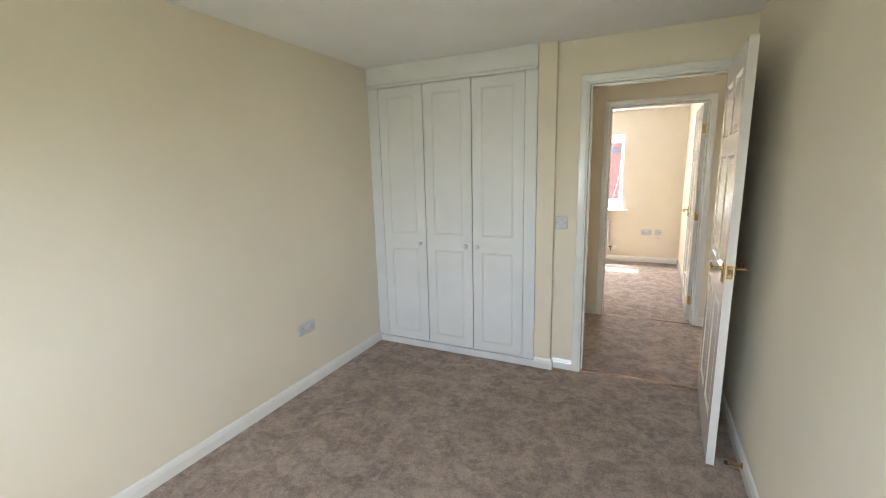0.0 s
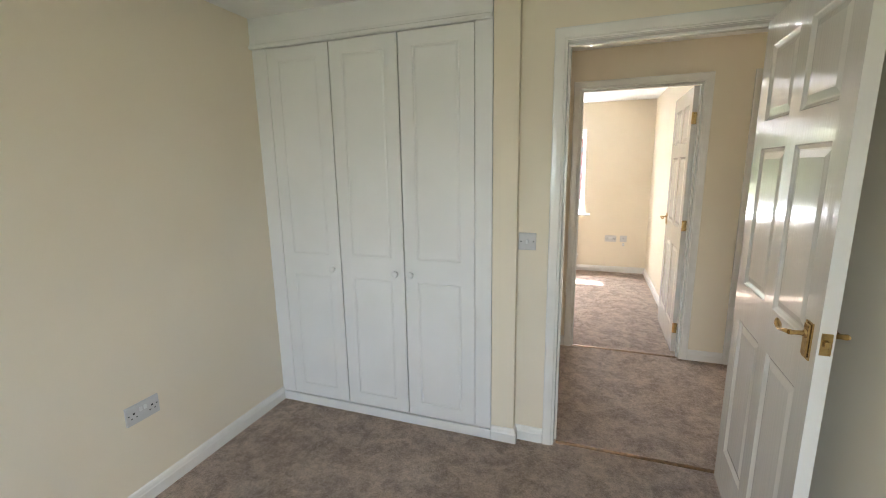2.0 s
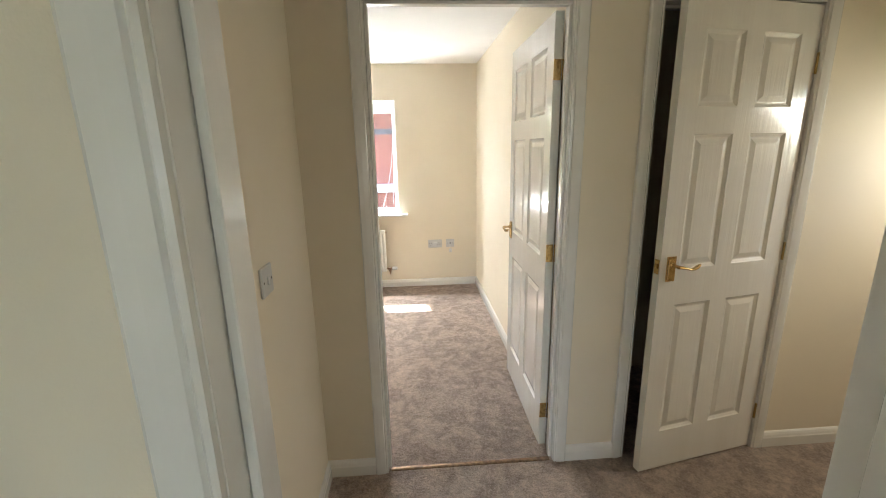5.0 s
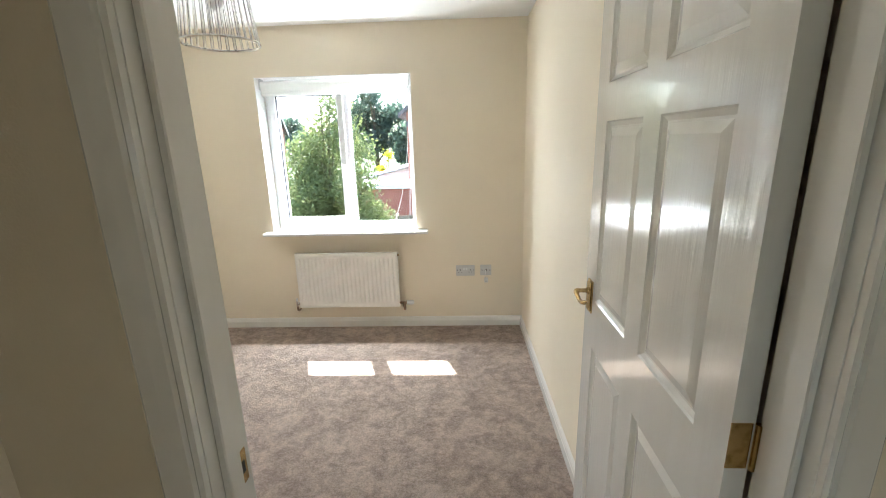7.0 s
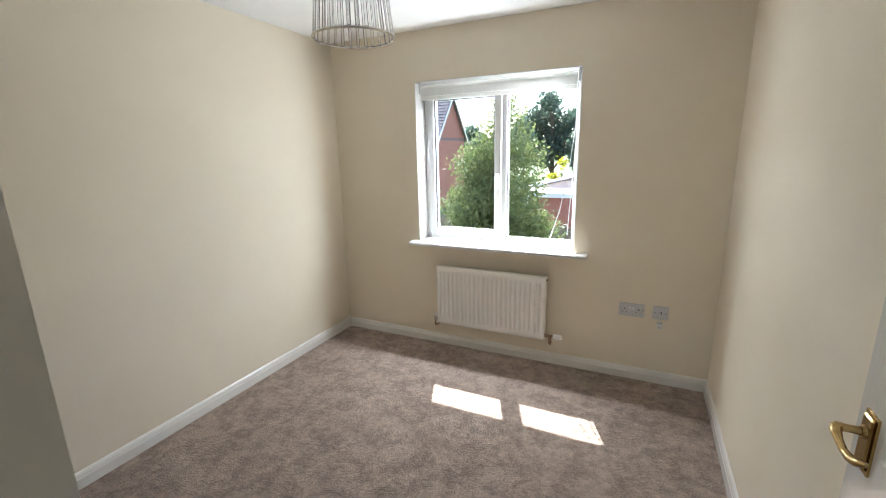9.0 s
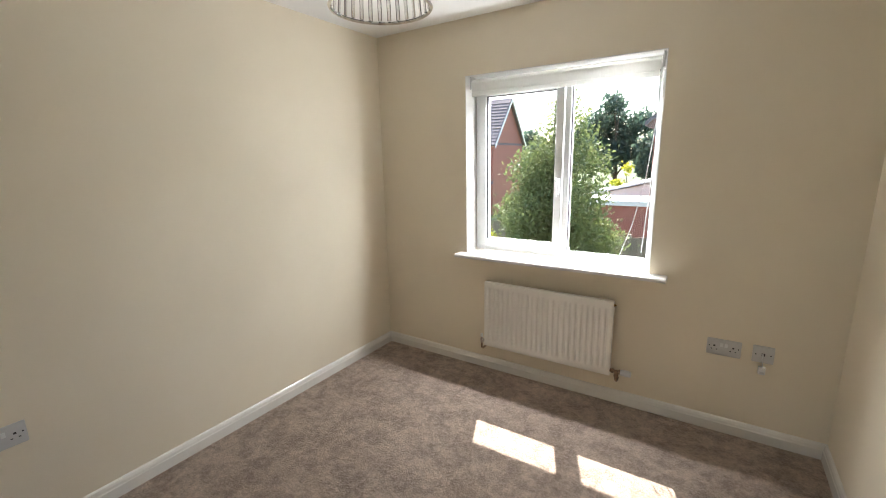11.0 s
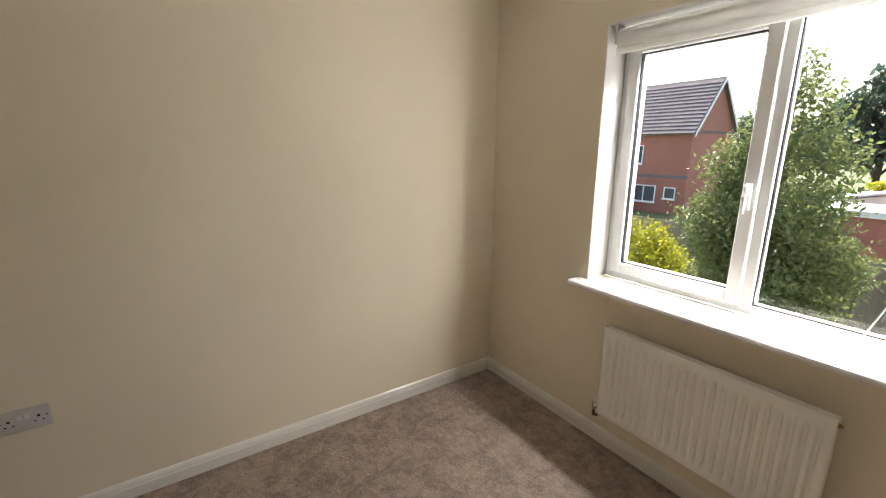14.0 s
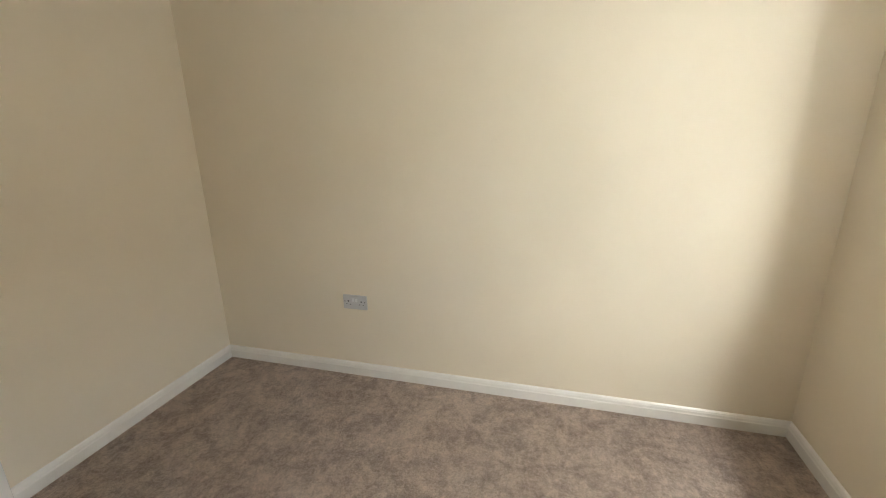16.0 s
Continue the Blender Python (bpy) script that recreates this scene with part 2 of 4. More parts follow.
def wall(name, specs, label, openings=()):
    """A wall of one box, pierced along y by openings (x0, x1, z0, z1)."""
    x0, x1, y0, y1, z0, z1 = specs
    xs = sorted({x0, x1, *[v for o in openings for v in o[:2]]})
    zs = sorted({z0, z1, *[v for o in openings for v in o[2:]]})

    def solid(i, k):
        if not (0 <= i < len(xs) - 1 and 0 <= k < len(zs) - 1):
            return False
        cx, cz = (xs[i] + xs[i + 1]) / 2, (zs[k] + zs[k + 1]) / 2
        return not any(o[0] < cx < o[1] and o[2] < cz < o[3] for o in openings)
    bm = bmesh.new()
    grid = {(i, s, k): bm.verts.new((x, (y0, y1)[s], z)) for i, x in enumerate(xs) for s in (0, 1) for k, z in enumerate(zs)}
    for i in range(len(xs) - 1):
        for k in range(len(zs) - 1):
            if not solid(i, k):
                continue
            for s in (0, 1):
                bm.faces.new([grid[p] for p in ((i, s, k), (i + 1, s, k), (i + 1, s, k + 1), (i, s, k + 1))])
            for there, a, b in (((i - 1, k), (i, k), (i, k + 1)), ((i + 1, k), (i + 1, k), (i + 1, k + 1)),
                                ((i, k - 1), (i, k), (i + 1, k)), ((i, k + 1), (i, k + 1), (i + 1, k + 1))):
                if not solid(*there):
                    bm.faces.new([grid[p] for p in ((a[0], 0, a[1]), (b[0], 0, b[1]), (b[0], 1, b[1]), (a[0], 1, a[1]))])
    for v in [v for v in bm.verts if not v.link_faces]:
        bm.verts.remove(v)
    return tagged(mesh_object(name, bm, CREAM), label, "wall", kind="structure")


def hole(d):
    return (d[0] - LIN, d[1] + LIN, 0, d[2] + LIN)


wall("wall_bedroom_1_west", (L1 - .12, L1, BACK1 - .12, -0.72, 0, CEIL), "cream painted plaster wall of the first bedroom")
wall("wall_bedroom_1_east", (R1, R1 + .115, BACK1, F1, 0, CEIL), "cream painted plaster wall behind the open door")
wall("wall_bedroom_1_south", (L1, R1 + .115, BACK1 - .12, BACK1, 0, CEIL), "cream painted plaster wall with a window opening", [(-1.15, .15, .9, 2.0)])
wall("wall_bedroom_1_nib", (-0.364, -0.245, -1.335, HS, 0, CEIL), "narrow cream plaster pier beside the wardrobe")
wall("wall_bedroom_1_north", (-0.245, HE, F1, HS, 0, CEIL), "cream painted plaster wall with the bedroom doorway", [hole(D1)])
wall("wall_landing_west", (NX, HW, HS, S2, 0, CEIL), "cream painted plaster wall beside the bedroom doorway")
wall("wall_landing_north", (HW, HE, HN, S2, 0, CEIL), "cream painted plaster wall with two doorways", [hole(D2), hole(D3)])
# unseen end wall, left open for the landing fill lamp
for nm, y0, y1, z0, z1 in (("wall_landing_east", HS, -.45, 0, CEIL), ("wall_landing_east_2", -.10, HN, 0, CEIL),
                           ("wall_landing_east_3", -.45, -.10, 0, 1.3), ("wall_landing_east_4", -.45, -.10, 1.8, CEIL)):
    wall(nm, (HE, HE + .1, y0, y1, z0, z1), "cream painted plaster wall round the added landing window")
wall("wall_bedroom_2_south", (L2, NX, NOOK - .115, NOOK, 0, CEIL), "cream painted plaster wall of the second bedroom")
wall("wall_bedroom_2_west", (L2 - .115, L2, NOOK - .115, OUT, 0, CEIL), "cream painted plaster side wall of the second bedroom")
wall("wall_bedroom_2_east", (R2, R2 + .115, S2, OUT, 0, CEIL), "cream painted plaster wall behind the open door")
wall("wall_bedroom_2_north", (L2, R2, N2, OUT, 0, CEIL), "cream painted plaster wall with the garden window", [(WIN[0], WIN[1], WIN[2] - .025, WIN[3])])
wall("wall_cupboard_back", (R2 + .115, 1.9, 0.85, 0.95, 0, CEIL), "plain plaster wall inside the landing cupboard")
wall("wall_cupboard_side", (1.8, 1.9, S2, 0.85, 0, CEIL), "plain plaster wall inside the landing cupboard")

tagged(mesh_object("ceiling", boxes((L1 - .3, HE + .1, BACK1 - .12, OUT, CEIL, CEIL + .12)), WHITE_CEIL), "white matt painted ceiling", "ceiling", kind="structure")
for nm, sp, lb in (("floor_bedroom_1", (L1, R1, BACK1, -1.262, -.1, 0), "taupe plush carpet of the first bedroom"),
                   ("floor_landing", (NX, HE, -1.258, 0.05, -.1, 0), "taupe plush carpet on the landing"),
                   ("floor_bedroom_2", (L2, R2, 0.054, OUT, -.1, 0), "taupe plush carpet of the second bedroom"),
                   ("floor_bedroom_2_alcove", (L2, NX, NOOK, 0.054, -.1, 0), "taupe plush carpet in the alcove"),
                   ("floor_cupboard", (R2, 1.9, 0.054, 0.9, -.1, -.002), "carpeted cupboard floor")):
    tagged(mesh_object(nm, boxes(sp), CARPET), lb, "carpet", kind="structure")
for nm, x0, x1, y in (("threshold_bar", D1[0], D1[1], -1.26), ("threshold_bar", D2[0], D2[1], 0.052)):
    bm = bmesh.new()
    prof = [(-.014, -.004), (-.012, .003), (-.005, .006), (.005, .006), (.012, .003), (.014, -.004)]
    loft(bm, [[(x, y + d, z) for d, z in prof] for x in (x0 + .013, x1 - .013)])
    tagged(mesh_object(nm, bm, BRONZE), "dull metal carpet bar across the doorway", "threshold", kind="structure")


# ---- skirting boards and door frames ----
SKIRT = [(0, 0), (.016, 0), (.016, .048), (.0135, .054), (.012, .063), (.008, .073), (.003, .078), (0, .079)]


def baseboard(a, b, nrm, m0=0, m1=0):
    """A moulded board along a wall from a to b; m: -1 inner mitre, 1 outer mitre, 0 square end."""
    a, b, nrm = Vector((*a, 0)), Vector((*b, 0)), Vector((*nrm, 0))
    d = (b - a).normalized()
    rings = [[a + nrm * o - d * o * m0 + Vector((0, 0, z)) for o, z in SKIRT], [b + nrm * o + d * o * m1 + Vector((0, 0, z)) for o, z in SKIRT]]
    ob = mesh_object("baseboard", loft(bmesh.new(), rings), GLOSS)
    return tagged(ob, "white gloss moulded skirting board along the wall", "skirting", kind="structure")


AW = 0.058
baseboard((L1, BACK1), (L1, -1.345), (1, 0), -1, 0)
baseboard((L1, BACK1), (R1, BACK1), (0, 1), -1, -1)
baseboard((R1, BACK1), (R1, F1), (-1, 0), -1, -1)
baseboard((-0.364, -1.335), (-0.245, -1.335), (0, -1), 0, 1)
baseboard((-0.245, -1.335), (-0.245, F1), (1, 0), 1, -1)
baseboard((-0.245, F1), (D1[0] - AW, F1), (0, -1), -1, 0)
baseboard((HW, HS), (HW, HN), (1, 0), -1, -1)
baseboard((HW, HN), (D2[0] - AW, HN), (0, -1), -1, 0)
baseboard((D2[1] + AW, HN), (D3[0] - AW, HN), (0, -1), 0, 0)
baseboard((D3[1] + AW, HN), (HE, HN), (0, -1), 0, -1)
baseboard((D1[1] + AW, HS), (HE, HS), (0, 1), 0, -1)
baseboard((HW, HS), (D1[0] - AW, HS), (0, 1), -1, 0)
baseboard((HE, HS), (HE, HN), (-1, 0), -1, -1)
baseboard((L2, N2), (R2, N2), (0, -1), -1, -1)
baseboard((L2, NOOK), (L2, N2), (1, 0), -1, -1)
baseboard((R2, S2), (R2, N2), (-1, 0), -1, -1)
baseboard((L2, NOOK), (NX, NOOK), (0, 1), -1, -1)
baseboard((NX, NOOK), (NX, S2), (-1, 0), -1, 0)

CASING = [(0.002, 0), (0.002, .010), (.008, .012), (.011, .010), (.015, .014), (.034, .016), (.052, .0165), (.057, .013), (.058, 0)]


def door_frame(name, d, y0, y1, label, stop_y, sides=(1.0, 1.0)):
    """Lining, stops and moulded casings round a doorway d = (x0, x1, height) through a wall from y0 to y1."""
    x0, x1, h = d
    root = tagged(empty(name, Matrix.Translation((x0, y0, 0))), label, "door frame", kind="structure")
    inv = Matrix.Translation((-x0, -y0, 0))

    def put(nm, bm):
        bm.transform(inv)
        return part(nm, bm, GLOSS, root)
    a, b = y0 - .002, y1 + .002
    put("lining", boxes((x0 - LIN, x0, a, b, 0, h)))
    put("lining", boxes((x1, x1 + LIN, a, b, 0, h)))
    put("lining", boxes((x0 - LIN, x1 + LIN, a, b, h, h + LIN)))
    if stop_y:
        s0, s1 = stop_y
        put("door_stop", boxes((x0, x0 + .012, s0, s1, 0, h - .012), bevel=.002))
        put("door_stop", boxes((x1 - .012, x1, s0, s1, 0, h - .012), bevel=.002))
        put("door_stop", boxes((x0, x1, s0, s1, h - .012, h), bevel=.002))
    for deep, y, s in ((sides[0], a, -1), (sides[1], b, 1)):
        if not deep:
            continue
        put("casing", loft(bmesh.new(), [[(x0 - u, y + s * deep * v, 0) for u, v in CASING], [(x0 - u, y + s * deep * v, h + u) for u, v in CASING]]))
        put("casing", loft(bmesh.new(), [[(x1 + u, y + s * deep * v, 0) for u, v in CASING], [(x1 + u, y + s * deep * v, h + u) for u, v in CASING]]))
        put("casing", loft(bmesh.new(), [[(x0 - u, y + s * deep * v, h + u) for u, v in CASING], [(x1 + u, y + s * deep * v, h + u) for u, v in CASING]]))
    return root


door_frame("door_frame_1", D1, F1, HS, "white gloss door lining with moulded casings, first bedroom", (F1 + .040, F1 + .075))
door_frame("door_frame_2", D2, HN, S2, "white gloss door lining with moulded casings, second bedroom", (S2 - .070, S2 - .036), (1.0, 0.55))
door_frame("door_frame_3", D3, HN, S2, "white gloss door lining with moulded casings, cupboard", (HN + .040, HN + .075), (1.0, 0.0))


# ---- panelled doors ----
def panel_side(bm, w, h, z0, y, s, cols, rows):
    """One face of a moulded leaf at depth y (outward s), with sunk and raised panels."""
    xs = sorted({0.0, w, *[c for p in cols for c in p]})
    zs = sorted({z0, h, *[c for p in rows for c in p]})

    def quad(a, b, c, d):
        bm.faces.new([bm.verts.new(p) for p in (a, b, c, d)])
    for xa, xb in zip(xs, xs[1:]):
        for za, zb in zip(zs, zs[1:]):
            if (xa, xb) in cols and (za, zb) in rows:
                steps = [(0, 0), (.004, .004), (.014, .009), (.019, .009), (.040, .003), (.042, .003)]
                rings = [[(xa + i, y - s * k, za + i), (xb - i, y - s * k, za + i), (xb - i, y - s * k, zb - i), (xa + i, y - s * k, zb - i)] for i, k in steps]
                for r, q in zip(rings, rings[1:]):
                    for i in range(4):
                        j = (i + 1) % 4
                        quad(r[i], r[j], q[j], q[i])
                quad(*rings[-1])
            else:
                quad((xa, y, za), (xb, y, za), (xb, y, zb), (xa, y, zb))


def lever_set(root, x, z, y, s, toward):
    """Backplate and curved lever on one face of a leaf; toward: the lever's way along the leaf."""
    bm = bmesh.new()
    box(bm, x - .021, x + .021, min(y, y + s * .004), max(y, y + s * .004), z - .052, z + .052)
    box(bm, x - .017, x + .017, min(y + s * .003, y + s * .009), max(y + s * .003, y + s * .009), z - .047, z + .047, bevel=.003)
    lathe(bm, (x, y + s * .006, z + .018), (0, s, 0), [(0, .013), (.004, .012), (.008, .009)], 14)
    plate = part("backplate", bm, BRASS, root, "rectangular brass backplate")
    bm = bmesh.new()
    zz = z + .018
    tube(bm, [(x, y + s * .008, zz), (x, y + s * .03, zz), (x, y + s * .046, zz)], [.0075, .0065, .008], 12)
    pts = [(0, .044, 0), (.012, .049, -.001), (.03, .05, -.006), (.05, .049, -.012), (.07, .047, -.012), (.085, .045, -.007), (.1, .043, .001), (.106, .042, .004)]
    tube(bm, [(x + toward * a, y + s * b, zz + c) for a, b, c in pts], [.009, .0085, .0065, .006, .008, .0095, .006, .002], 12, 0.75)
    smooth(part("lever", bm, BRASS, root, "curved brass lever"))
    return plate


def panelled_door(name, w, h, label, m, columns=2, knuckle=1):
    """A six-panel leaf: hinged at its origin, along local x, 35 mm thick."""
    root = tagged(empty(name, m), label, "door", kind="structure")
    t, z0 = 0.035, 0.008
    st, mu = 0.092, 0.085
    pw = (w - 2 * st - mu) / 2
    cols = [(st, st + pw), (st + pw + mu, w - st)]
    rows = [(0.2, 0.81), (0.965, 1.5), (1.6, 1.87)]
    bm = bmesh.new()
    panel_side(bm, w, h, z0, t / 2, 1, cols, rows)
    panel_side(bm, w, h, z0, -t / 2, -1, cols, rows)
    for q in (((0, -t / 2, z0), (0, t / 2, z0), (0, t / 2, h), (0, -t / 2, h)), ((w, -t / 2, z0), (w, t / 2, z0), (w, t / 2, h), (w, -t / 2, h)),
              ((0, -t / 2, z0), (w, -t / 2, z0), (w, t / 2, z0), (0, t / 2, z0)), ((0, -t / 2, h), (w, -t / 2, h), (w, t / 2, h), (0, t / 2, h))):
        bm.faces.new([bm.verts.new(p) for p in q])
    bmesh.ops.remove_doubles(bm, verts=bm.verts, dist=1e-5)
    part("leaf", bm, DOOR_PAINT, root)
    x = w - 0.052
    lever_set(root, x, 0.97, t / 2, 1, -1)
    lever_set(root, x, 0.97, -t / 2, -1, -1)
    part("latch_plate", boxes((w, w + .002, -.012, .012, .95, 1.01)), BRASS, root, "brass latch plate on the door edge")
    part("latch", boxes((w + .002, w + .012, -.006, .006, .972, .99), bevel=.002), BRASS, root)
    for z in (0.2, 0.998, 1.765):
        bm = bmesh.new()
        lathe(bm, (-.004, knuckle * (t / 2 + .004), z - .04), (0, 0, 1), [(0, .0055), (.08, .0055)], 12)
        box(bm, -.0015, .0, -.014, .0175, z - .04, z + .04)
        part("hinge", bm, BRASS, root, "brass butt hinge")
    return root


panelled_door("door_1", .762, 1.975, "white six-panel bedroom door standing wide open against the wall, brass levers",
              Matrix.Translation((D1[1] - .021, F1 - .010, 0)) @ Matrix.Rotation(radians(-92.5), 4, "Z"), knuckle=1)
panelled_door("door_2", .762, 1.982, "white six-panel bedroom door standing open into the room, brass levers",
              Matrix.Translation((D2[1] - .0195, S2 + .014, 0)) @ Matrix.Rotation(radians(89.2), 4, "Z"), knuckle=-1)
panelled_door("door_3", .642, 1.975, "white six-panel cupboard door standing slightly ajar, brass levers",
              Matrix.Translation((D3[1] - .006, HN + .018, 0)) @ Matrix.Rotation(radians(180 + 11), 4, "Z"), knuckle=1)


# ---- fitted wardrobe in the first bedroom ----
def routed_front(bm, x0, x1, z0, z1, y, panels, margin=.072):
    """A flat door front facing -y, with a routed line round each panel."""
    xs = [x0, x0 + margin, x1 - margin, x1]
    zs = sorted({z0, z1, *[c for p in panels for c in p]})

    def quad(*p):
        bm.faces.new([bm.verts.new(c) for c in p])
    for i in range(3):
        for za, zb in zip(zs, zs[1:]):
            xa, xb = xs[i], xs[i + 1]
            if i == 1 and (za, zb) in panels:
                steps = [(0, 0), (.003, .0022), (.007, .0025), (.016, .0003), (.018, 0)]
                rings = [[(xa + s, y + d, za + s), (xb - s, y + d, za + s), (xb - s, y + d, zb - s), (xa + s, y + d, zb - s)] for s, d in steps]
                for r, q in zip(rings, rings[1:]):
                    for k in range(4):
                        quad(r[k], r[(k + 1) % 4], q[(k + 1) % 4], q[k])
                quad(*rings[-1])
            else:
                quad((xa, y, za), (xb, y, za), (xb, y, zb), (xa, y, zb))
    t = y + .018
    quad((x0, y, z0), (x0, t, z0), (x0, t, z1), (x0, y, z1))
    quad((x1, y, z0), (x1, t, z0), (x1, t, z1), (x1, y, z1))
    quad((x0, y, z0), (x1, y, z0), (x1, t, z0), (x0, t, z0))
    quad((x0, y, z1), (x1, y, z1), (x1, t, z1), (x0, t, z1))
    quad((x0, t, z0), (x1, t, z0), (x1, t, z1), (x0, t, z1))
    bmesh.ops.remove_doubles(bm, verts=bm.verts, dist=1e-5)
    return bm


def fitted_wardrobe():
    root = tagged(empty("fitted_wardrobe", Matrix.Translation((-1.04, -1.05, 0))), "white three-door fitted wardrobe with routed panels and round knobs", "wardrobe")
    back = Matrix.Translation((1.04, 1.05, 0))

    def put(name, bm, mat=WARDROBE, parent=root, label=""):
        bm.transform(back)
        return part(name, bm, mat, parent, label)
    yf, xl, xr = -1.345, L1, -0.366
    # solid core whose dark colour stands for shade between the doors
    put("carcass", boxes((xl, xr, -1.318, -0.75, 0.0, CEIL)), SHADOW_GAP, label="solid wardrobe core, coloured dark for the shade in the door gaps")
    put("plinth", boxes((xl, xr, yf - .006, -1.318, 0, .055), bevel=.002))
    edges = [-1.632, -1.236, -0.842, -0.452]
    put("filler_panel", boxes((xl, edges[0] - .002, yf + .002, -1.318, .058, 2.104), bevel=.0015))
    put("filler_panel", boxes((edges[3] + .001, xr, yf + .002, -1.318, .058, 2.104), bevel=.0015))
    for i in range(3):
        a, b = edges[i] + .0035, edges[i + 1] - (.0035 if i < 2 else .001)
        d = put("door", routed_front(bmesh.new(), a, b, .062, 2.098, yf, [(.135, .845), (.968, 2.03)]))
        kx = (b - .045) if i < 2 else (a + .04)
        bm = bmesh.new()
        lathe(bm, (kx, yf, .889), (0, -1, 0), [(0, .008), (.008, .007), (.014, .009), (.02, .0155), (.026, .018), (.032, .016), (.036, .009), (.037, .002)], 20)
        smooth(put("knob", bm, PLASTIC_W, d, "round white knob"))
    prof = [(-1.318, 2.102), (yf - .012, 2.102), (yf - .020, 2.108), (yf - .020, 2.120), (yf - .012, 2.126), (yf - .009, 2.140), (yf - .007, CEIL), (-1.318, CEIL)]
    put("cornice", loft(bmesh.new(), [[(x, y, z) for y, z in prof] for x in (xl, xr)]))
    return root


fitted_wardrobe()


# ---- electrical plates ----
def plate_frame(p, nrm):
    """Local x along the wall, y out of it, z up."""
    n = Vector((*nrm, 0))
    x = Vector((0, 0, 1)).cross(n) * -1
    m = Matrix((( x.x, n.x, 0, p[0]), (x.y, n.y, 0, p[1]), (0, 0, 1, p[2]), (0, 0, 0, 1)))
    return m


def double_socket(p, nrm, label):
    root = tagged(empty("double_socket", plate_frame(p, nrm)), label, "socket", group="wall sockets")
    part("faceplate", box(bmesh.new(), -.073, .073, 0, .010, -.043, .043, bevel=.0035, seg=2), PLASTIC, root)
    for s in (-1, 1):
        c = s * .040
        for dx, dz, w, h in ((0, .006, .0042, .004), (-.011, -.0125, .0035, .002), (.011, -.0125, .0035, .002)):
            part("pin_hole", boxes((c + dx - w, c + dx + w, .0095, .0108, dz - h, dz + h)), DARK, root)
        part("rocker", box(bmesh.new(), s * .0095 - .0065, s * .0095 + .0065, .009, .0135, .004, .024, bevel=.0015), PLASTIC_W, root)
        part("screw", lathe(bmesh.new(), (s * .0615, .0095, .004), (0, 1, 0), [(0, .0032), (.001, .003)], 10), DARK, root)
    return root


def light_switch(p, nrm, label):
    root = tagged(empty("light_switch", plate_frame(p, nrm)), label, "light switch", group="light switches")
    part("faceplate", box(bmesh.new(), -.043, .043, 0, .009, -.043, .043, bevel=.0035, seg=2), PLASTIC, root)
    part("rocker", box(bmesh.new(), -.0065, .0065, .008, .0135, -.012, .012, bevel=.002), PLASTIC_W, root)
    for s in (-1, 1):
        part("screw", lathe(bmesh.new(), (s * .030, .0085, 0), (0, 1, 0), [(0, .0036), (.001, .0034)], 10), DARK, root)
    return root


double_socket((L1, -2.21, .424), (1, 0), "grey-white double power socket on the cream bedroom wall")
double_socket((.367, N2, .465), (0, -1), "grey-white double power socket beside the radiator")
double_socket((L2, .570, .467), (1, 0), "grey-white double power socket low on the side wall")
light_switch((-.199, F1, 1.085), (0, -1), "grey-white single light switch beside the doorway")
light_switch((HW, -.460, 1.108), (1, 0), "white single light switch on the landing wall")


def phone_outlet(p, nrm):
    root = tagged(empty("phone_outlet", plate_frame(p, nrm)), "grey-white telephone outlet with a small adapter hanging by its lead", "wall outlet")
    part("faceplate", box(bmesh.new(), -.043, .043, 0, .010, -.043, .043, bevel=.0035, seg=2), PLASTIC, root)
    for s in (-1, 1):
        part("screw", lathe(bmesh.new(), (s * .030, .0095, 0), (0, 1, 0), [(0, .0036), (.001, .0034)], 10), DARK, root)
    part("jack", boxes((-.007, .007, .009, .0115, -.007, .007)), DARK, root)
    part("plug", box(bmesh.new(), -.001, .006, .010, .024, -.005, .006, bevel=.0015), PLASTIC_W, root)
    bm = tube(bmesh.new(), [(.003, .020, -.002), (.003, .024, -.02), (.000, .020, -.04), (-.002, .017, -.062)], .0022, 8)
    part("lead", bm, PLASTIC_W, root)
    part("adapter", box(bmesh.new(), -.016, .013, .001, .027, -.098, -.062, bevel=.003, seg=2), PLASTIC_W, root, "small white adapter block")
    part("adapter_label", boxes((-.010, .007, .0268, .0276, -.092, -.082)), PLASTIC, root)
    return root


phone_outlet((.528, N2, .467), (0, -1))

# ---- brass door stop on the skirting ----
stop = tagged(empty("door_stop", Matrix.Translation((R1 - .016, -2.07, .048))), "small brass door stop screwed to the skirting board", "door stop")
part("stem", lathe(bmesh.new(), (0, 0, 0), (-1, 0, 0), [(0, .014), (.004, .014), (.006, .006), (.05, .006), (.052, .010), (.06, .010)], 14), BRASS, stop)
part("buffer", lathe(bmesh.new(), (-.06, 0, 0), (-1, 0, 0), [(0, .010), (.01, .0095), (.014, .006)], 14), DARK, stop, "dark rubber tip")


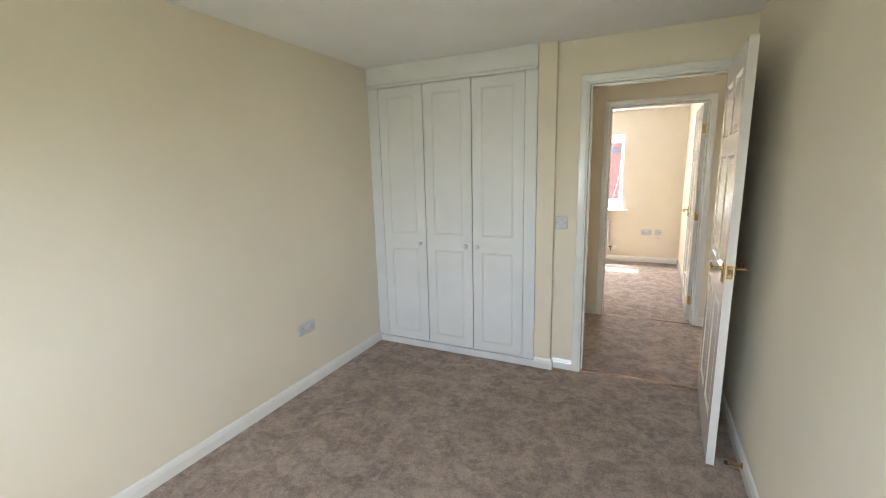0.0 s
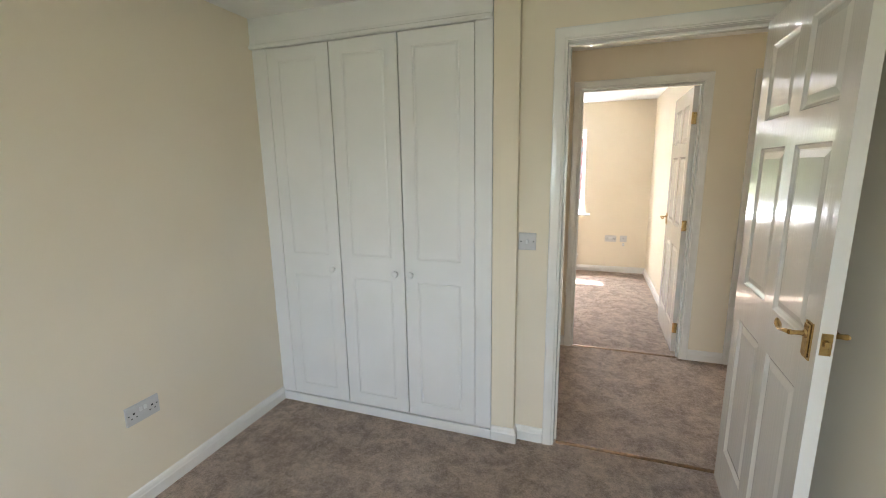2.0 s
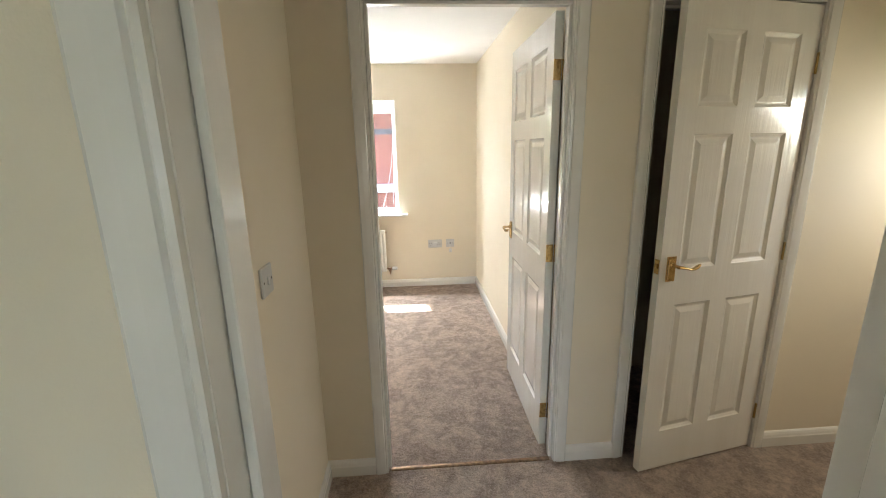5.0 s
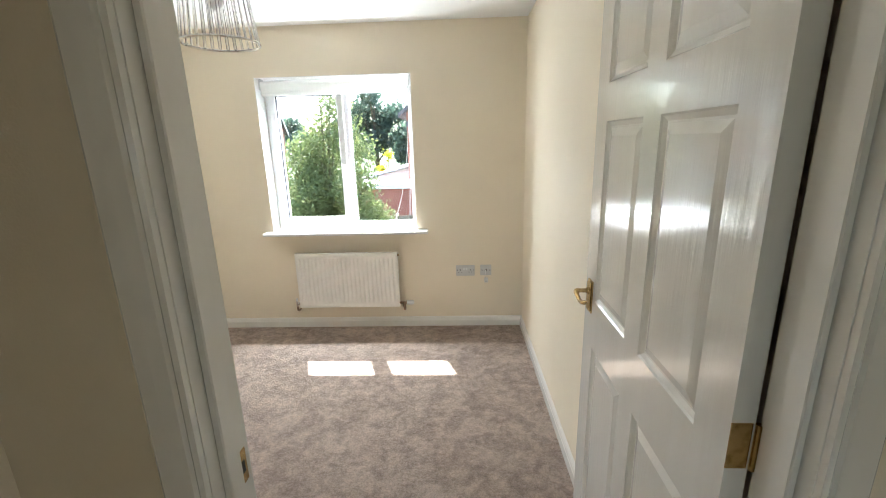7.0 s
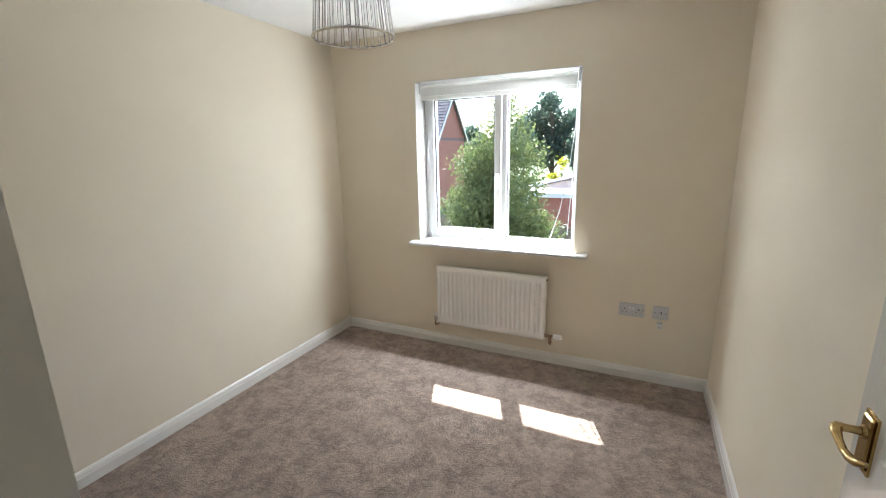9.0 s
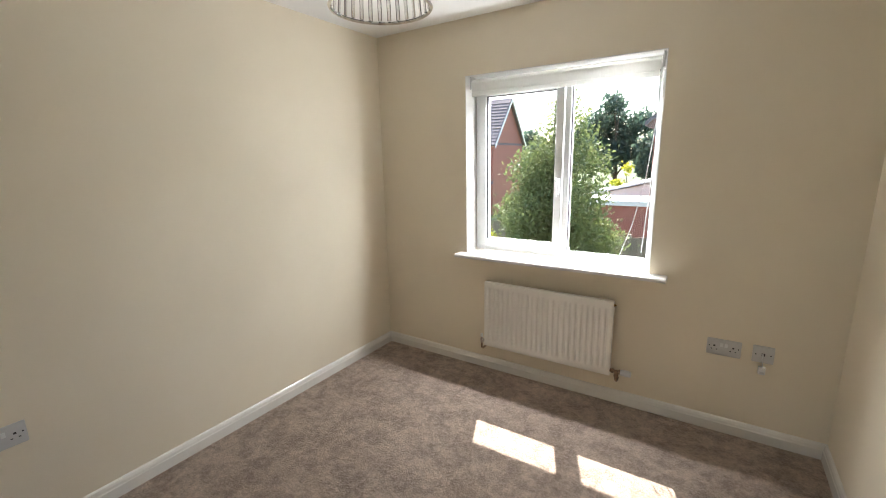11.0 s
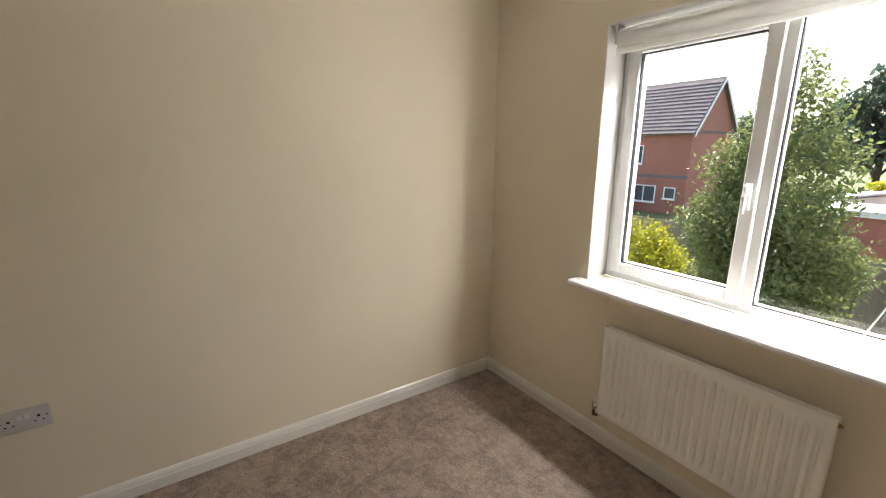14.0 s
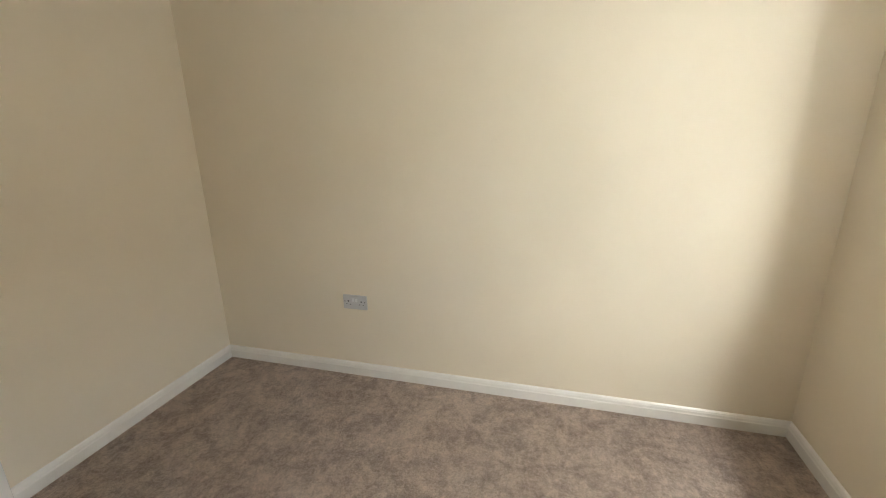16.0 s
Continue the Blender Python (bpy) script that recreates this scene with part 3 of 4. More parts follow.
# ---- garden window ----
def garden_window():
    x0, x1, z0, z1 = WIN
    ya, yb = 2.885, 2.95
    root = tagged(empty("window_1", Matrix.Translation((x0, N2, z0))), "white plastic double-glazed window, closed, with a roller blind above", "window", kind="structure")
    inv = Matrix.Translation((-x0, -N2, -z0))

    def put(nm, bm, mat=UPVC, parent=root, label=""):
        bm.transform(inv)
        return part(nm, bm, mat, parent, label)
    f = .038
    xm0, xm1 = -.588, -.495
    put("window_frame", boxes((x0 + .004, x0 + .004 + f, ya, yb, z0, z1), (x1 - .004 - f, x1 - .004, ya, yb, z0, z1), bevel=.004))
    put("frame_rail", boxes((x0 + .004 + f, x1 - .004 - f, ya, yb, z0, z0 + f), bevel=.004))
    put("frame_rail", boxes((x0 + .004 + f, x1 - .004 - f, ya, yb, z1 - f - .03, z1), bevel=.004))
    put("mullion", boxes((-.545, xm1, ya, yb, z0 + f, z1 - f - .03), bevel=.004))
    # opening sash, set a little proud
    s0, s1, t0, t1, w = x0 + f - .004, -.53, z0 + f - .006, z1 - f - .026, .052
    sa = ya - .016
    sash = put("sash", boxes((s0, s0 + w, sa, yb - .01, t0, t1), (s1 - w, s1, sa, yb - .01, t0, t1), bevel=.005))
    put("sash_rail", boxes((s0 + w, s1 - w, sa, yb - .01, t0, t0 + w), bevel=.005), UPVC, sash)
    put("sash_rail", boxes((s0 + w, s1 - w, sa, yb - .01, t1 - w, t1), bevel=.005), UPVC, sash)
    gx0, gx1, gz0, gz1 = s0 + w, s1 - w, t0 + w, t1 - w
    gk = .004
    put("gasket", boxes((gx0, gx0 + gk, sa + .012, sa + .03, gz0, gz1), (gx1 - gk, gx1, sa + .012, sa + .03, gz0, gz1),
                        (gx0, gx1, sa + .012, sa + .03, gz0, gz0 + gk), (gx0, gx1, sa + .012, sa + .03, gz1 - gk, gz1)), DARK, sash, "dark rubber seal")
    p = put("pane", boxes((gx0, gx1, 2.912, 2.916, gz0, gz1)), GLASS, sash)
    p.visible_shadow = False
    hx = s1 - .028
    bm = box(bmesh.new(), hx - .012, hx + .012, sa - .010, sa, 1.20, 1.30, bevel=.003)
    tube(bm, [(hx, sa - .012, 1.29), (hx, sa - .03, 1.285), (hx, sa - .036, 1.25), (hx, sa - .034, 1.19)], [.010, .010, .009, .007], 10)
    put("window_handle", bm, UPVC, sash, "white lever handle of the sash")
    put("key_lock", lathe(bmesh.new(), (hx, sa - .01, 1.285), (0, -1, 0), [(0, .007), (.012, .006)], 10), CHROME, sash)
    rx0, rx1, rz0, rz1 = xm1, x1 - .004 - f, z0 + f, z1 - f - .03
    put("gasket", boxes((rx0, rx0 + gk, ya + .012, ya + .03, rz0, rz1), (rx1 - gk, rx1, ya + .012, ya + .03, rz0, rz1),
                        (rx0, rx1, ya + .012, ya + .03, rz0, rz0 + gk), (rx0, rx1, ya + .012, ya + .03, rz1 - gk, rz1)), DARK, label="dark rubber seal")
    p = put("pane", boxes((rx0, rx1, 2.912, 2.916, rz0, rz1)), GLASS)
    p.visible_shadow = False
    put("trickle_vent", boxes((-.46, -.06, ya - .012, ya, z1 - .030, z1 - .012), bevel=.003))
    put("vent_slot", boxes((-.45, -.07, ya - .0135, ya - .011, z1 - .026, z1 - .018)), DARK)
    put("reveal", boxes((x0, x0 + .004, N2 + .001, ya, z0, z1), (x1 - .004, x1, N2 + .001, ya, z0, z1), (x0 + .004, x1 - .004, N2 + .001, ya, z1 - .004, z1)), SILL_PAINT, label="white painted plaster reveal")
    # sill board with a rounded nose
    prof = [(2.885, -.025), (2.885, 0), (2.674, 0), (2.668, -.003), (2.665, -.010), (2.665, -.017), (2.669, -.023), (2.676, -.025)]
    bm = loft(bmesh.new(), [[(x, y, z0 + z) for y, z in prof] for x in (x0, x1)])
    ears = [(2.7495, -.025), (2.7495, 0), *prof[2:]]
    loft(bm, [[(x, y, z0 + z) for y, z in ears] for x in (-1.177, x0)])
    loft(bm, [[(x, y, z0 + z) for y, z in ears] for x in (x1, .087)])
    put("window_sill", bm, SILL_PAINT, label="white painted window board")
    return root


garden_window()


def roller_blind():
    x0, x1 = WIN[0] + .02, WIN[1] - .012
    root = tagged(empty("roller_blind", Matrix.Translation((x0, 2.80, 1.89))), "white roller blind rolled up above the window, with bead chains", "blind")
    inv = Matrix.Translation((-x0, -2.80, -1.89))

    def put(nm, bm, mat, label=""):
        bm.transform(inv)
        return part(nm, bm, mat, root, label)
    smooth(put("roll", lathe(bmesh.new(), (x0 + .012, 2.80, 1.884), (1, 0, 0), [(0, .027), (x1 - x0 - .03, .027)], 24), BLIND))
    put("fabric", boxes((x0 + .016, x1 - .02, 2.7725, 2.7742, 1.832, 1.885)), BLIND)
    put("bottom_bar", box(bmesh.new(), x0 + .014, x1 - .018, 2.768, 2.780, 1.806, 1.834, bevel=.004, seg=2), BLIND)
    for x in (x0, x1 - .012):
        put("bracket", box(bmesh.new(), x, x + .011, 2.772, 2.832, 1.850, 1.928, bevel=.002), PLASTIC_W, "white end bracket")
    for pts in ([(x1 - .012, 2.79, 1.87), (x1 - .02, 2.79, 1.6), (x1 - .05, 2.795, 1.3), (x1 - .10, 2.80, 1.05), (x1 - .16, 2.81, .86)],
                [(x1 - .012, 2.81, 1.87), (x1 - .016, 2.81, 1.5), (x1 - .03, 2.81, 1.2), (x1 - .045, 2.815, .90)]):
        put("bead_chain", tube(bmesh.new(), pts, .0028, 6), PLASTIC_W)
    return root


roller_blind()


# ---- radiator ----
def radiator():
    x0, x1, z0, z1, yf, yb = -.955, -.155, .195, .638, 2.668, 2.706
    root = tagged(empty("radiator", Matrix.Translation((x0, N2, z0))), "white ribbed single-panel steel radiator on the wall under the window", "radiator")
    inv = Matrix.Translation((-x0, -N2, -z0))

    def put(nm, bm, mat=RAD_WHITE, label=""):
        bm.transform(inv)
        return part(nm, bm, mat, root, label)
    n, per = 24, 8
    zs = [z0, z0 + .012, z0 + .035, z0 + .045, z0 + .055, z0 + .07, z1 - .07, z1 - .055, z1 - .045, z1 - .035, z1 - .012, z1]
    bm = bmesh.new()
    rows = []
    for z in zs:
        zz = min(z - z0, z1 - z)
        k = min(1, max(0, (zz - .035) / .035))
        edge = max(0, 1 - zz / .012) ** 2 * .006
        row = []
        for i in range(n * per + 1):
            u = i / (n * per)
            x = x0 + u * (x1 - x0)
            xx = min(x - x0, x1 - x)
            a = 0 if xx < .012 else 1
            rib = .5 - .5 * math.cos(u * n * 2 * math.pi)
            rib = min(1, max(0, (rib - .10) / .45))
            e2 = max(0, 1 - xx / .012) ** 2 * .006
            row.append(bm.verts.new((x, yf + .013 * k * a * (1 - rib) + max(edge, e2), z)))
        rows.append(row)
    for a, b in zip(rows, rows[1:]):
        for i in range(len(a) - 1):
            bm.faces.new((a[i], a[i + 1], b[i + 1], b[i]))
    rim = rows[0] + [r[-1] for r in rows[1:]] + rows[-1][-2::-1] + [r[0] for r in rows[-2:0:-1]]
    ring = [bm.verts.new((v.co.x, yb, v.co.z)) for v in rim]
    for i in range(len(rim)):
        j = (i + 1) % len(rim)
        bm.faces.new((rim[i], rim[j], ring[j], ring[i]))
    bm.faces.new(ring)
    smooth(put("panel", bm), 50)
    for x in (x0 + .12, x1 - .14):
        put("bracket", boxes((x, x + .03, yb, N2, z0 + .03, z1 - .03)))
    put("bleed_valve", lathe(bmesh.new(), (x1 - .006, 2.687, z1 - .022), (1, 0, 0), [(0, .008), (.012, .008), (.013, .004), (.018, .004)], 8), BRASS, "brass bleed valve")
    # lockshield valve
    bm = bmesh.new()
    lathe(bm, (x0 + .004, 2.687, z0 + .030), (-1, 0, 0), [(0, .009), (.012, .009), (.013, .012), (.022, .012), (.023, .008), (.034, .008)], 12)
    lathe(bm, (x0 - .026, 2.687, z0 + .005), (0, 0, 1), [(0, .008), (.014, .010), (.034, .010), (.05, .008)], 12)
    put("lockshield_valve", bm, CHROME, "chromed valve body")
    put("valve_cap", lathe(bmesh.new(), (x0 - .026, 2.687, z0 + .052), (0, 0, 1), [(0, .009), (.018, .009), (.024, .005)], 12), PLASTIC_W)
    # thermostatic valve
    bm = bmesh.new()
    lathe(bm, (x1 - .004, 2.687, z0 + .030), (1, 0, 0), [(0, .009), (.012, .009), (.013, .013), (.024, .013), (.025, .009), (.05, .009), (.051, .014), (.060, .014)], 12)
    lathe(bm, (x1 + .035, 2.687, z0 + .032), (0, 0, -1), [(0, .010), (.02, .010), (.022, .013), (.034, .013), (.036, .008), (.05, .008)], 12)
    put("thermostatic_valve", bm, BRONZE, "tarnished brass valve body")
    put("thermostat_head", lathe(bmesh.new(), (x1 + .056, 2.687, z0 + .030), (1, 0, 0), [(0, .014), (.004, .017), (.03, .018), (.052, .016), (.056, .012)], 16), PLASTIC_W, "white thermostat head")
    for x in (x0 - .026, x1 + .035):
        put("pipe", tube(bmesh.new(), [(x, 2.687, z0 + .01), (x, 2.687, z0 - .025), (x, 2.705, z0 - .036), (x, N2, z0 - .038)], .007, 10), BRONZE, "copper tail pipe")
    return root


radiator()


# ---- pendant lamp ----
def pendant_lamp():
    cx, cy, zb, zt, rb, rt = -.573, 1.31, 1.842, 2.105, .139, .113
    root = tagged(empty("pendant_lamp", Matrix.Translation((cx, cy, zb))), "ceiling pendant with a tapered shade of hanging glass rods", "ceiling lamp")

    def put(nm, bm, mat, label=""):
        return part(nm, bm, mat, root, label)

    def ring(r, z, th):
        bm = bmesh.new()
        k = 40
        loft(bm, [[((r + th * math.cos(a)) * math.cos(b), (r + th * math.cos(a)) * math.sin(b), z + th * math.sin(a)) for a in [j * math.pi / 3 for j in range(6)]]
                  for b in [i * 2 * math.pi / k for i in range(k + 1)]], caps=False)
        return bm
    h = zt - zb
    put("bottom_ring", ring(rb, 0, .0048), CHROME, "thin chrome ring")
    put("top_ring", ring(rt, h, .004), CHROME, "thin chrome ring")
    n = 30
    for i in range(n):
        a = i * 2 * math.pi / n
        c, s = math.cos(a), math.sin(a)
        bm = bmesh.new()
        r0, r1 = rb - .003, rt - .003
        w, d = .0062, .003
        rings = []
        for r, z in ((r0, .006), (r1, h - .006)):
            p = Vector((r * c, r * s, z))
            u, v = Vector((-s, c, 0)) * w, Vector((c, s, 0)) * d
            rings.append([p - u, p - u * .4 + v, p + u * .4 + v, p + u, p + u * .4 - v, p - u * .4 - v])
        put("rod", loft(bm, rings), CRYSTAL)
    for i in range(3):
        a = i * 2 * math.pi / 3
        put("spoke", tube(bmesh.new(), [(.02 * math.cos(a), .02 * math.sin(a), h), (rt * math.cos(a), rt * math.sin(a), h)], .0025, 6), CHROME)
    put("lampholder", lathe(bmesh.new(), (0, 0, h + .03), (0, 0, -1), [(0, .012), (.02, .021), (.06, .021), (.062, .017), (.085, .017)], 18), PLASTIC_W)
    smooth(put("bulb", lathe(bmesh.new(), (0, 0, h - .05), (0, 0, -1), [(0, .013), (.02, .015), (.045, .026), (.065, .030), (.085, .024), (.097, .010), (.099, .002)], 18), PLASTIC_W, "white unlit bulb"))
    put("cord", tube(bmesh.new(), [(0, 0, h + .03), (0, 0, CEIL - zb - .02)], .0035, 8), PLASTIC_W)
    put("ceiling_rose", lathe(bmesh.new(), (0, 0, CEIL - zb), (0, 0, -1), [(0, .045), (.006, .045), (.016, .03), (.03, .012)], 20), PLASTIC_W)
    return root


pendant_lamp()
# white board added to whiten the wall corner's edge
tagged(mesh_object("white_corner_board", boxes((NX - .004, NX + .075, S2 + .001, S2 + .016, 0, CEIL - .001), bevel=.002), GLOSS), "full-height white board added on the wall corner", "trim", kind="structure")

# window of the first bedroom, behind the walk
w2 = tagged(empty("window_2", Matrix.Translation((-1.15, BACK1 - .08, .9))), "white plastic window of the first bedroom", "window", kind="structure")
part("window_frame", boxes((0, .06, 0, .06, 0, 1.1), (1.24, 1.3, 0, .06, 0, 1.1), (.62, .68, 0, .06, .06, 1.04)), UPVC, w2)
part("frame_rail", boxes((.06, 1.24, 0, .06, 0, .06)), UPVC, w2)
part("frame_rail", boxes((.06, 1.24, 0, .06, 1.04, 1.1)), UPVC, w2)
part("pane", boxes((.06, 1.24, .028, .032, .06, 1.04)), GLASS, w2).visible_shadow = False

# invented window, out of view, round the landing fill lamp
w3 = tagged(empty("unseen_window_3", Matrix.Translation((HE + .03, -.45, 1.3))), "small white plastic window added at the unseen end of the landing", "window", kind="structure")
part("window_frame", boxes((0.03, .07, 0, .04, 0, .5), (0.03, .07, .31, .35, 0, .5)), UPVC, w3)
part("frame_rail", boxes((0.03, .07, .04, .31, 0, .04)), UPVC, w3)
part("frame_rail", boxes((0.03, .07, .04, .31, .46, .5)), UPVC, w3)
part("pane", boxes((.048, .052, .04, .31, .04, .46)), GLASS, w3).visible_shadow = False
strike = tagged(empty("strike_plate", Matrix.Translation((D2[0], S2 - .02, .985))), "small brass strike plate on the white door lining", "strike plate")
part("plate", boxes((0, .0015, -.012, .012, -.028, .028)), BRASS, strike)
part("slot", boxes((.0014, .002, -.006, .006, -.010, .010)), DARK, strike)


# ---- garden and houses outside ----
GROUND = -2.7
GRASS = material("lawn", (0.055, 0.085, 0.025), 0.9, second=(0.09, 0.10, 0.04), scale=1.5, bump=0.6, bump_scale=25)


def brick_material():
    m = material("red_brick", (0.40, 0.145, 0.105), 0.9, second=(0.31, 0.11, 0.08), scale=3, low=0.3, high=0.7)
    nt = m.node_tree
    b = nt.nodes["Principled BSDF"]
    src = b.inputs["Base Color"].links[0].from_socket
    tc = nt.nodes.new("ShaderNodeTexCoord")
    mp = nt.nodes.new("ShaderNodeMapping")
    mp.inputs["Rotation"].default_value = (radians(90), 0, 0)
    br = nt.nodes.new("ShaderNodeTexBrick")
    br.inputs["Scale"].default_value, br.inputs["Brick Width"].default_value, br.inputs["Row Height"].default_value = 1.0, .225, .075
    br.inputs["Mortar Size"].default_value = .007
    br.inputs["Color1"].default_value, br.inputs["Color2"].default_value, br.inputs["Mortar"].default_value = (1, 1, 1, 1), (.78, .74, .74, 1), (.95, 1.25, 1.3, 1)
    nt.links.new(tc.outputs["Object"], mp.inputs[0])
    nt.links.new(mp.outputs[0], br.inputs[0])
    mx = nt.nodes.new("ShaderNodeMix")
    mx.data_type, mx.blend_type = "RGBA", "MULTIPLY"
    mx.inputs[0].default_value = 1
    nt.links.new(src, mx.inputs[6])
    nt.links.new(br.outputs[0], mx.inputs[7])
    nt.links.new(mx.outputs[2], b.inputs["Base Color"])
    return m


BRICK = brick_material()
TILE = material("roof_tile", (0.12, 0.10, 0.11), 0.95, second=(0.17, 0.14, 0.15), scale=3, bump=0.2, bump_scale=20)
TIMBER = material("fence_timber", (0.26, 0.20, 0.15), 0.9, second=(0.18, 0.14, 0.11), scale=5, bump=0.3, bump_scale=30, stretch=(6, 6, 0.5), per_object=0.15)
PALE_ROOF = material("pale_roof_sheet", (0.72, 0.72, 0.72), 0.4, second=(0.62, 0.63, 0.64), scale=2)
RENDER = material("white_boarding", (0.75, 0.75, 0.74), 0.5, second=(0.7, 0.7, 0.69), scale=3)
GREY_CLOTH = material("grey_cloth", (0.2, 0.21, 0.24), 0.8, second=(0.26, 0.27, 0.3), scale=6)
BARK = material("bark", (0.12, 0.09, 0.06), 0.9, second=(0.07, 0.05, 0.035), scale=12, bump=0.5, bump_scale=40)
DARKGLASS = material("far_window_glass", (0.05, 0.06, 0.07), 0.08)


def leaf_material(name, a, b):
    m = material(name, a, 0.55)
    nt = m.node_tree
    bs = nt.nodes["Principled BSDF"]
    ge = nt.nodes.new("ShaderNodeNewGeometry")
    mx = nt.nodes.new("ShaderNodeMix")
    mx.data_type = "RGBA"
    mx.inputs[6].default_value, mx.inputs[7].default_value = (*a, 1), (*b, 1)
    nt.links.new(ge.outputs["Random Per Island"], mx.inputs[0])
    nt.links.new(mx.outputs[2], bs.inputs["Base Color"])
    tl = nt.nodes.new("ShaderNodeBsdfTranslucent")
    nt.links.new(mx.outputs[2], tl.inputs[0])
    ms = nt.nodes.new("ShaderNodeMixShader")
    ms.inputs[0].default_value = 0.5
    nt.links.new(bs.outputs[0], ms.inputs[1])
    nt.links.new(tl.outputs[0], ms.inputs[2])
    nt.links.new(ms.outputs[0], nt.nodes["Material Output"].inputs[0])
    return m


LEAF = leaf_material("garden_leaf", (0.09, 0.13, 0.045), (0.22, 0.24, 0.09))
LEAF_YELLOW = leaf_material("golden_leaf", (0.20, 0.24, 0.02), (0.42, 0.38, 0.02))
# dark green of the far trees, with bluish haze mixed into the colour
LEAF_HAZY = leaf_material("hazy_far_leaf", (0.06, 0.10, 0.075), (0.10, 0.14, 0.10))

bm = bmesh.new()
loft(bm, [[(x, y, GROUND) for x in (-900, 900)] for y in (-900, 900)], closed=False)
tagged(mesh_object("ground", bm, GRASS), "garden lawn reaching out under the window", "ground", kind="structure")
# unseen eaves, their edge set to end the sun patch on the floor
tagged(mesh_object("eaves", boxes((L2 - 2, R2 + 2, OUT, OUT + .35, 2.272, 2.40), (L2 - 2, R2 + 2, OUT + .34, OUT + .36, 2.29, 2.44)), RENDER), "white eaves board above the window, out of view, cutting off the sun", "eaves", kind="structure")

tagged(mesh_object("lower_storey", boxes((L2 - .115, R1 + .115, BACK1 - .12, OUT, GROUND, -.101), (R1 + .115, HE + .1, F1, .95, GROUND, -.101)), BRICK), "red brick ground floor below the bedrooms", "wall", kind="structure")


def crown(rng, lobes, count, size, flat=0.0):
    """Leaves scattered through lobes (centre, radii); denser towards each lobe's skin."""
    verts, faces = [], []
    vol = np.array([r[0] * r[1] * r[2] for _, r in lobes]) ** (2 / 3)
    pick = rng.choice(len(lobes), count, p=vol / vol.sum())
    for k in pick:
        c, r = np.array(lobes[k][0]), np.array(lobes[k][1])
        d = rng.normal(size=3)
        d /= np.linalg.norm(d)
        p = c + d * r * (rng.random() ** 0.35) * (1 + 0.18 * rng.normal())
        u = rng.normal(size=3)
        u /= np.linalg.norm(u)
        v = np.cross(u, rng.normal(size=3))
        v /= np.linalg.norm(v)
        s = size * (0.6 + 0.8 * rng.random())
        i = len(verts)
        verts += [tuple(p - u * s), tuple(p + v * s * .5), tuple(p + u * s), tuple(p - v * s * .5)]
        faces.append((i, i + 1, i + 2, i + 3))
    me = bpy.data.meshes.new("crown")
    me.from_pydata(verts, [], faces)
    return me


def tree(name, seed, base, lobes, count, size, mat, label, trunk=.09):
    rng = np.random.default_rng(seed)
    root = tagged(empty(name, Matrix.Translation(base)), label, "tree")
    bm = bmesh.new()
    top = max(c[2] for c, _ in lobes)
    tube(bm, [(0, 0, -.05), (.03, .02, top * .3), (-.04, .03, top * .65), (0, 0, top)], [trunk, trunk * .8, trunk * .5, trunk * .15], 9)
    for c, _ in lobes:
        tube(bm, [(0, 0, c[2] * .45), (c[0] * .5, c[1] * .5, c[2] * .8), c], [trunk * .45, trunk * .3, trunk * .1], 6)
    part("trunk", bm, BARK, root)
    me = crown(rng, lobes, count, size)
    me.materials.append(mat)
    ob = new("crown", me)
    ob.parent = root
    return root


def lobe_ball(rng, n, centre, spread, r0, r1):
    out = []
    for _ in range(n):
        d = rng.normal(size=3)
        d /= np.linalg.norm(d)
        c = np.array(centre) + d * np.array(spread) * rng.random() ** .5
        r = r0 + (r1 - r0) * rng.random()
        out.append((tuple(c), (r, r, r * .9)))
    return out


rng = np.random.default_rng(5)
lb = lobe_ball(rng, 30, (.2, 0, 2.35), (1.15, 1.0, 2.0), .42, .66) + [((.3, 0, 4.6), (.55, .5, .65)), ((-.55, 0, 3.8), (.5, .5, .5)), ((-.95, .1, 2.9), (.5, .5, .45)), ((.9, 0, 1.2), (.5, .5, .6)), ((.2, .1, 5.2), (.3, .3, .4)), ((-.2, 0, 3.5), (.6, .5, .6)), ((.75, 0, 3.9), (.5, .5, .6)), ((1.15, 0, 2.3), (.45, .45, .6)), ((0, 0, 2.6), (.8, .6, .8)), ((-.15, 0, 4.2), (.5, .5, .6))]
tree("garden_tree", 1, (-2.75, 9.4, GROUND), lb, 42000, .042, LEAF, "leafy green garden tree with loose pale shoots", .07)
rng = np.random.default_rng(6)
lb = lobe_ball(rng, 14, (.15, 0, 1.1), (.75, .65, .75), .34, .55) + [((-.3, 0, 1.95), (.3, .3, .45)), ((.3, 0, 1.95), (.42, .4, .45)), ((.95, 0, 1.0), (.4, .35, .55)), ((.7, 0, 1.6), (.4, .35, .45))]
tree("golden_conifer", 2, (-5.75, 11.0, GROUND), lb, 12000, .045, LEAF_YELLOW, "bright yellow-green conifer bush before the fence", .06)
lb = [((0, 0, 1.2), (.4, .4, .5)), ((.3, 0, 1.8), (.3, .3, .4)), ((-.3, 0, .9), (.35, .35, .4))]
tree("garden_shrub", 3, (-4.1, 10.6, GROUND), lb, 2600, .05, LEAF, "low green shrub beside the garden tree", .04)
tree("golden_sapling", 4, (-3.1, 20.5, GROUND), [((0, 0, 3.5), (.25, .25, .32)), ((-.4, 0, 2.9), (.3, .3, .2)), ((.3, 0, 2.6), (.25, .25, .2)), ((.1, 0, 2.2), (.35, .3, .3))], 420, .085, LEAF_YELLOW, "thin young tree with yellow leaves behind the garage", .05)
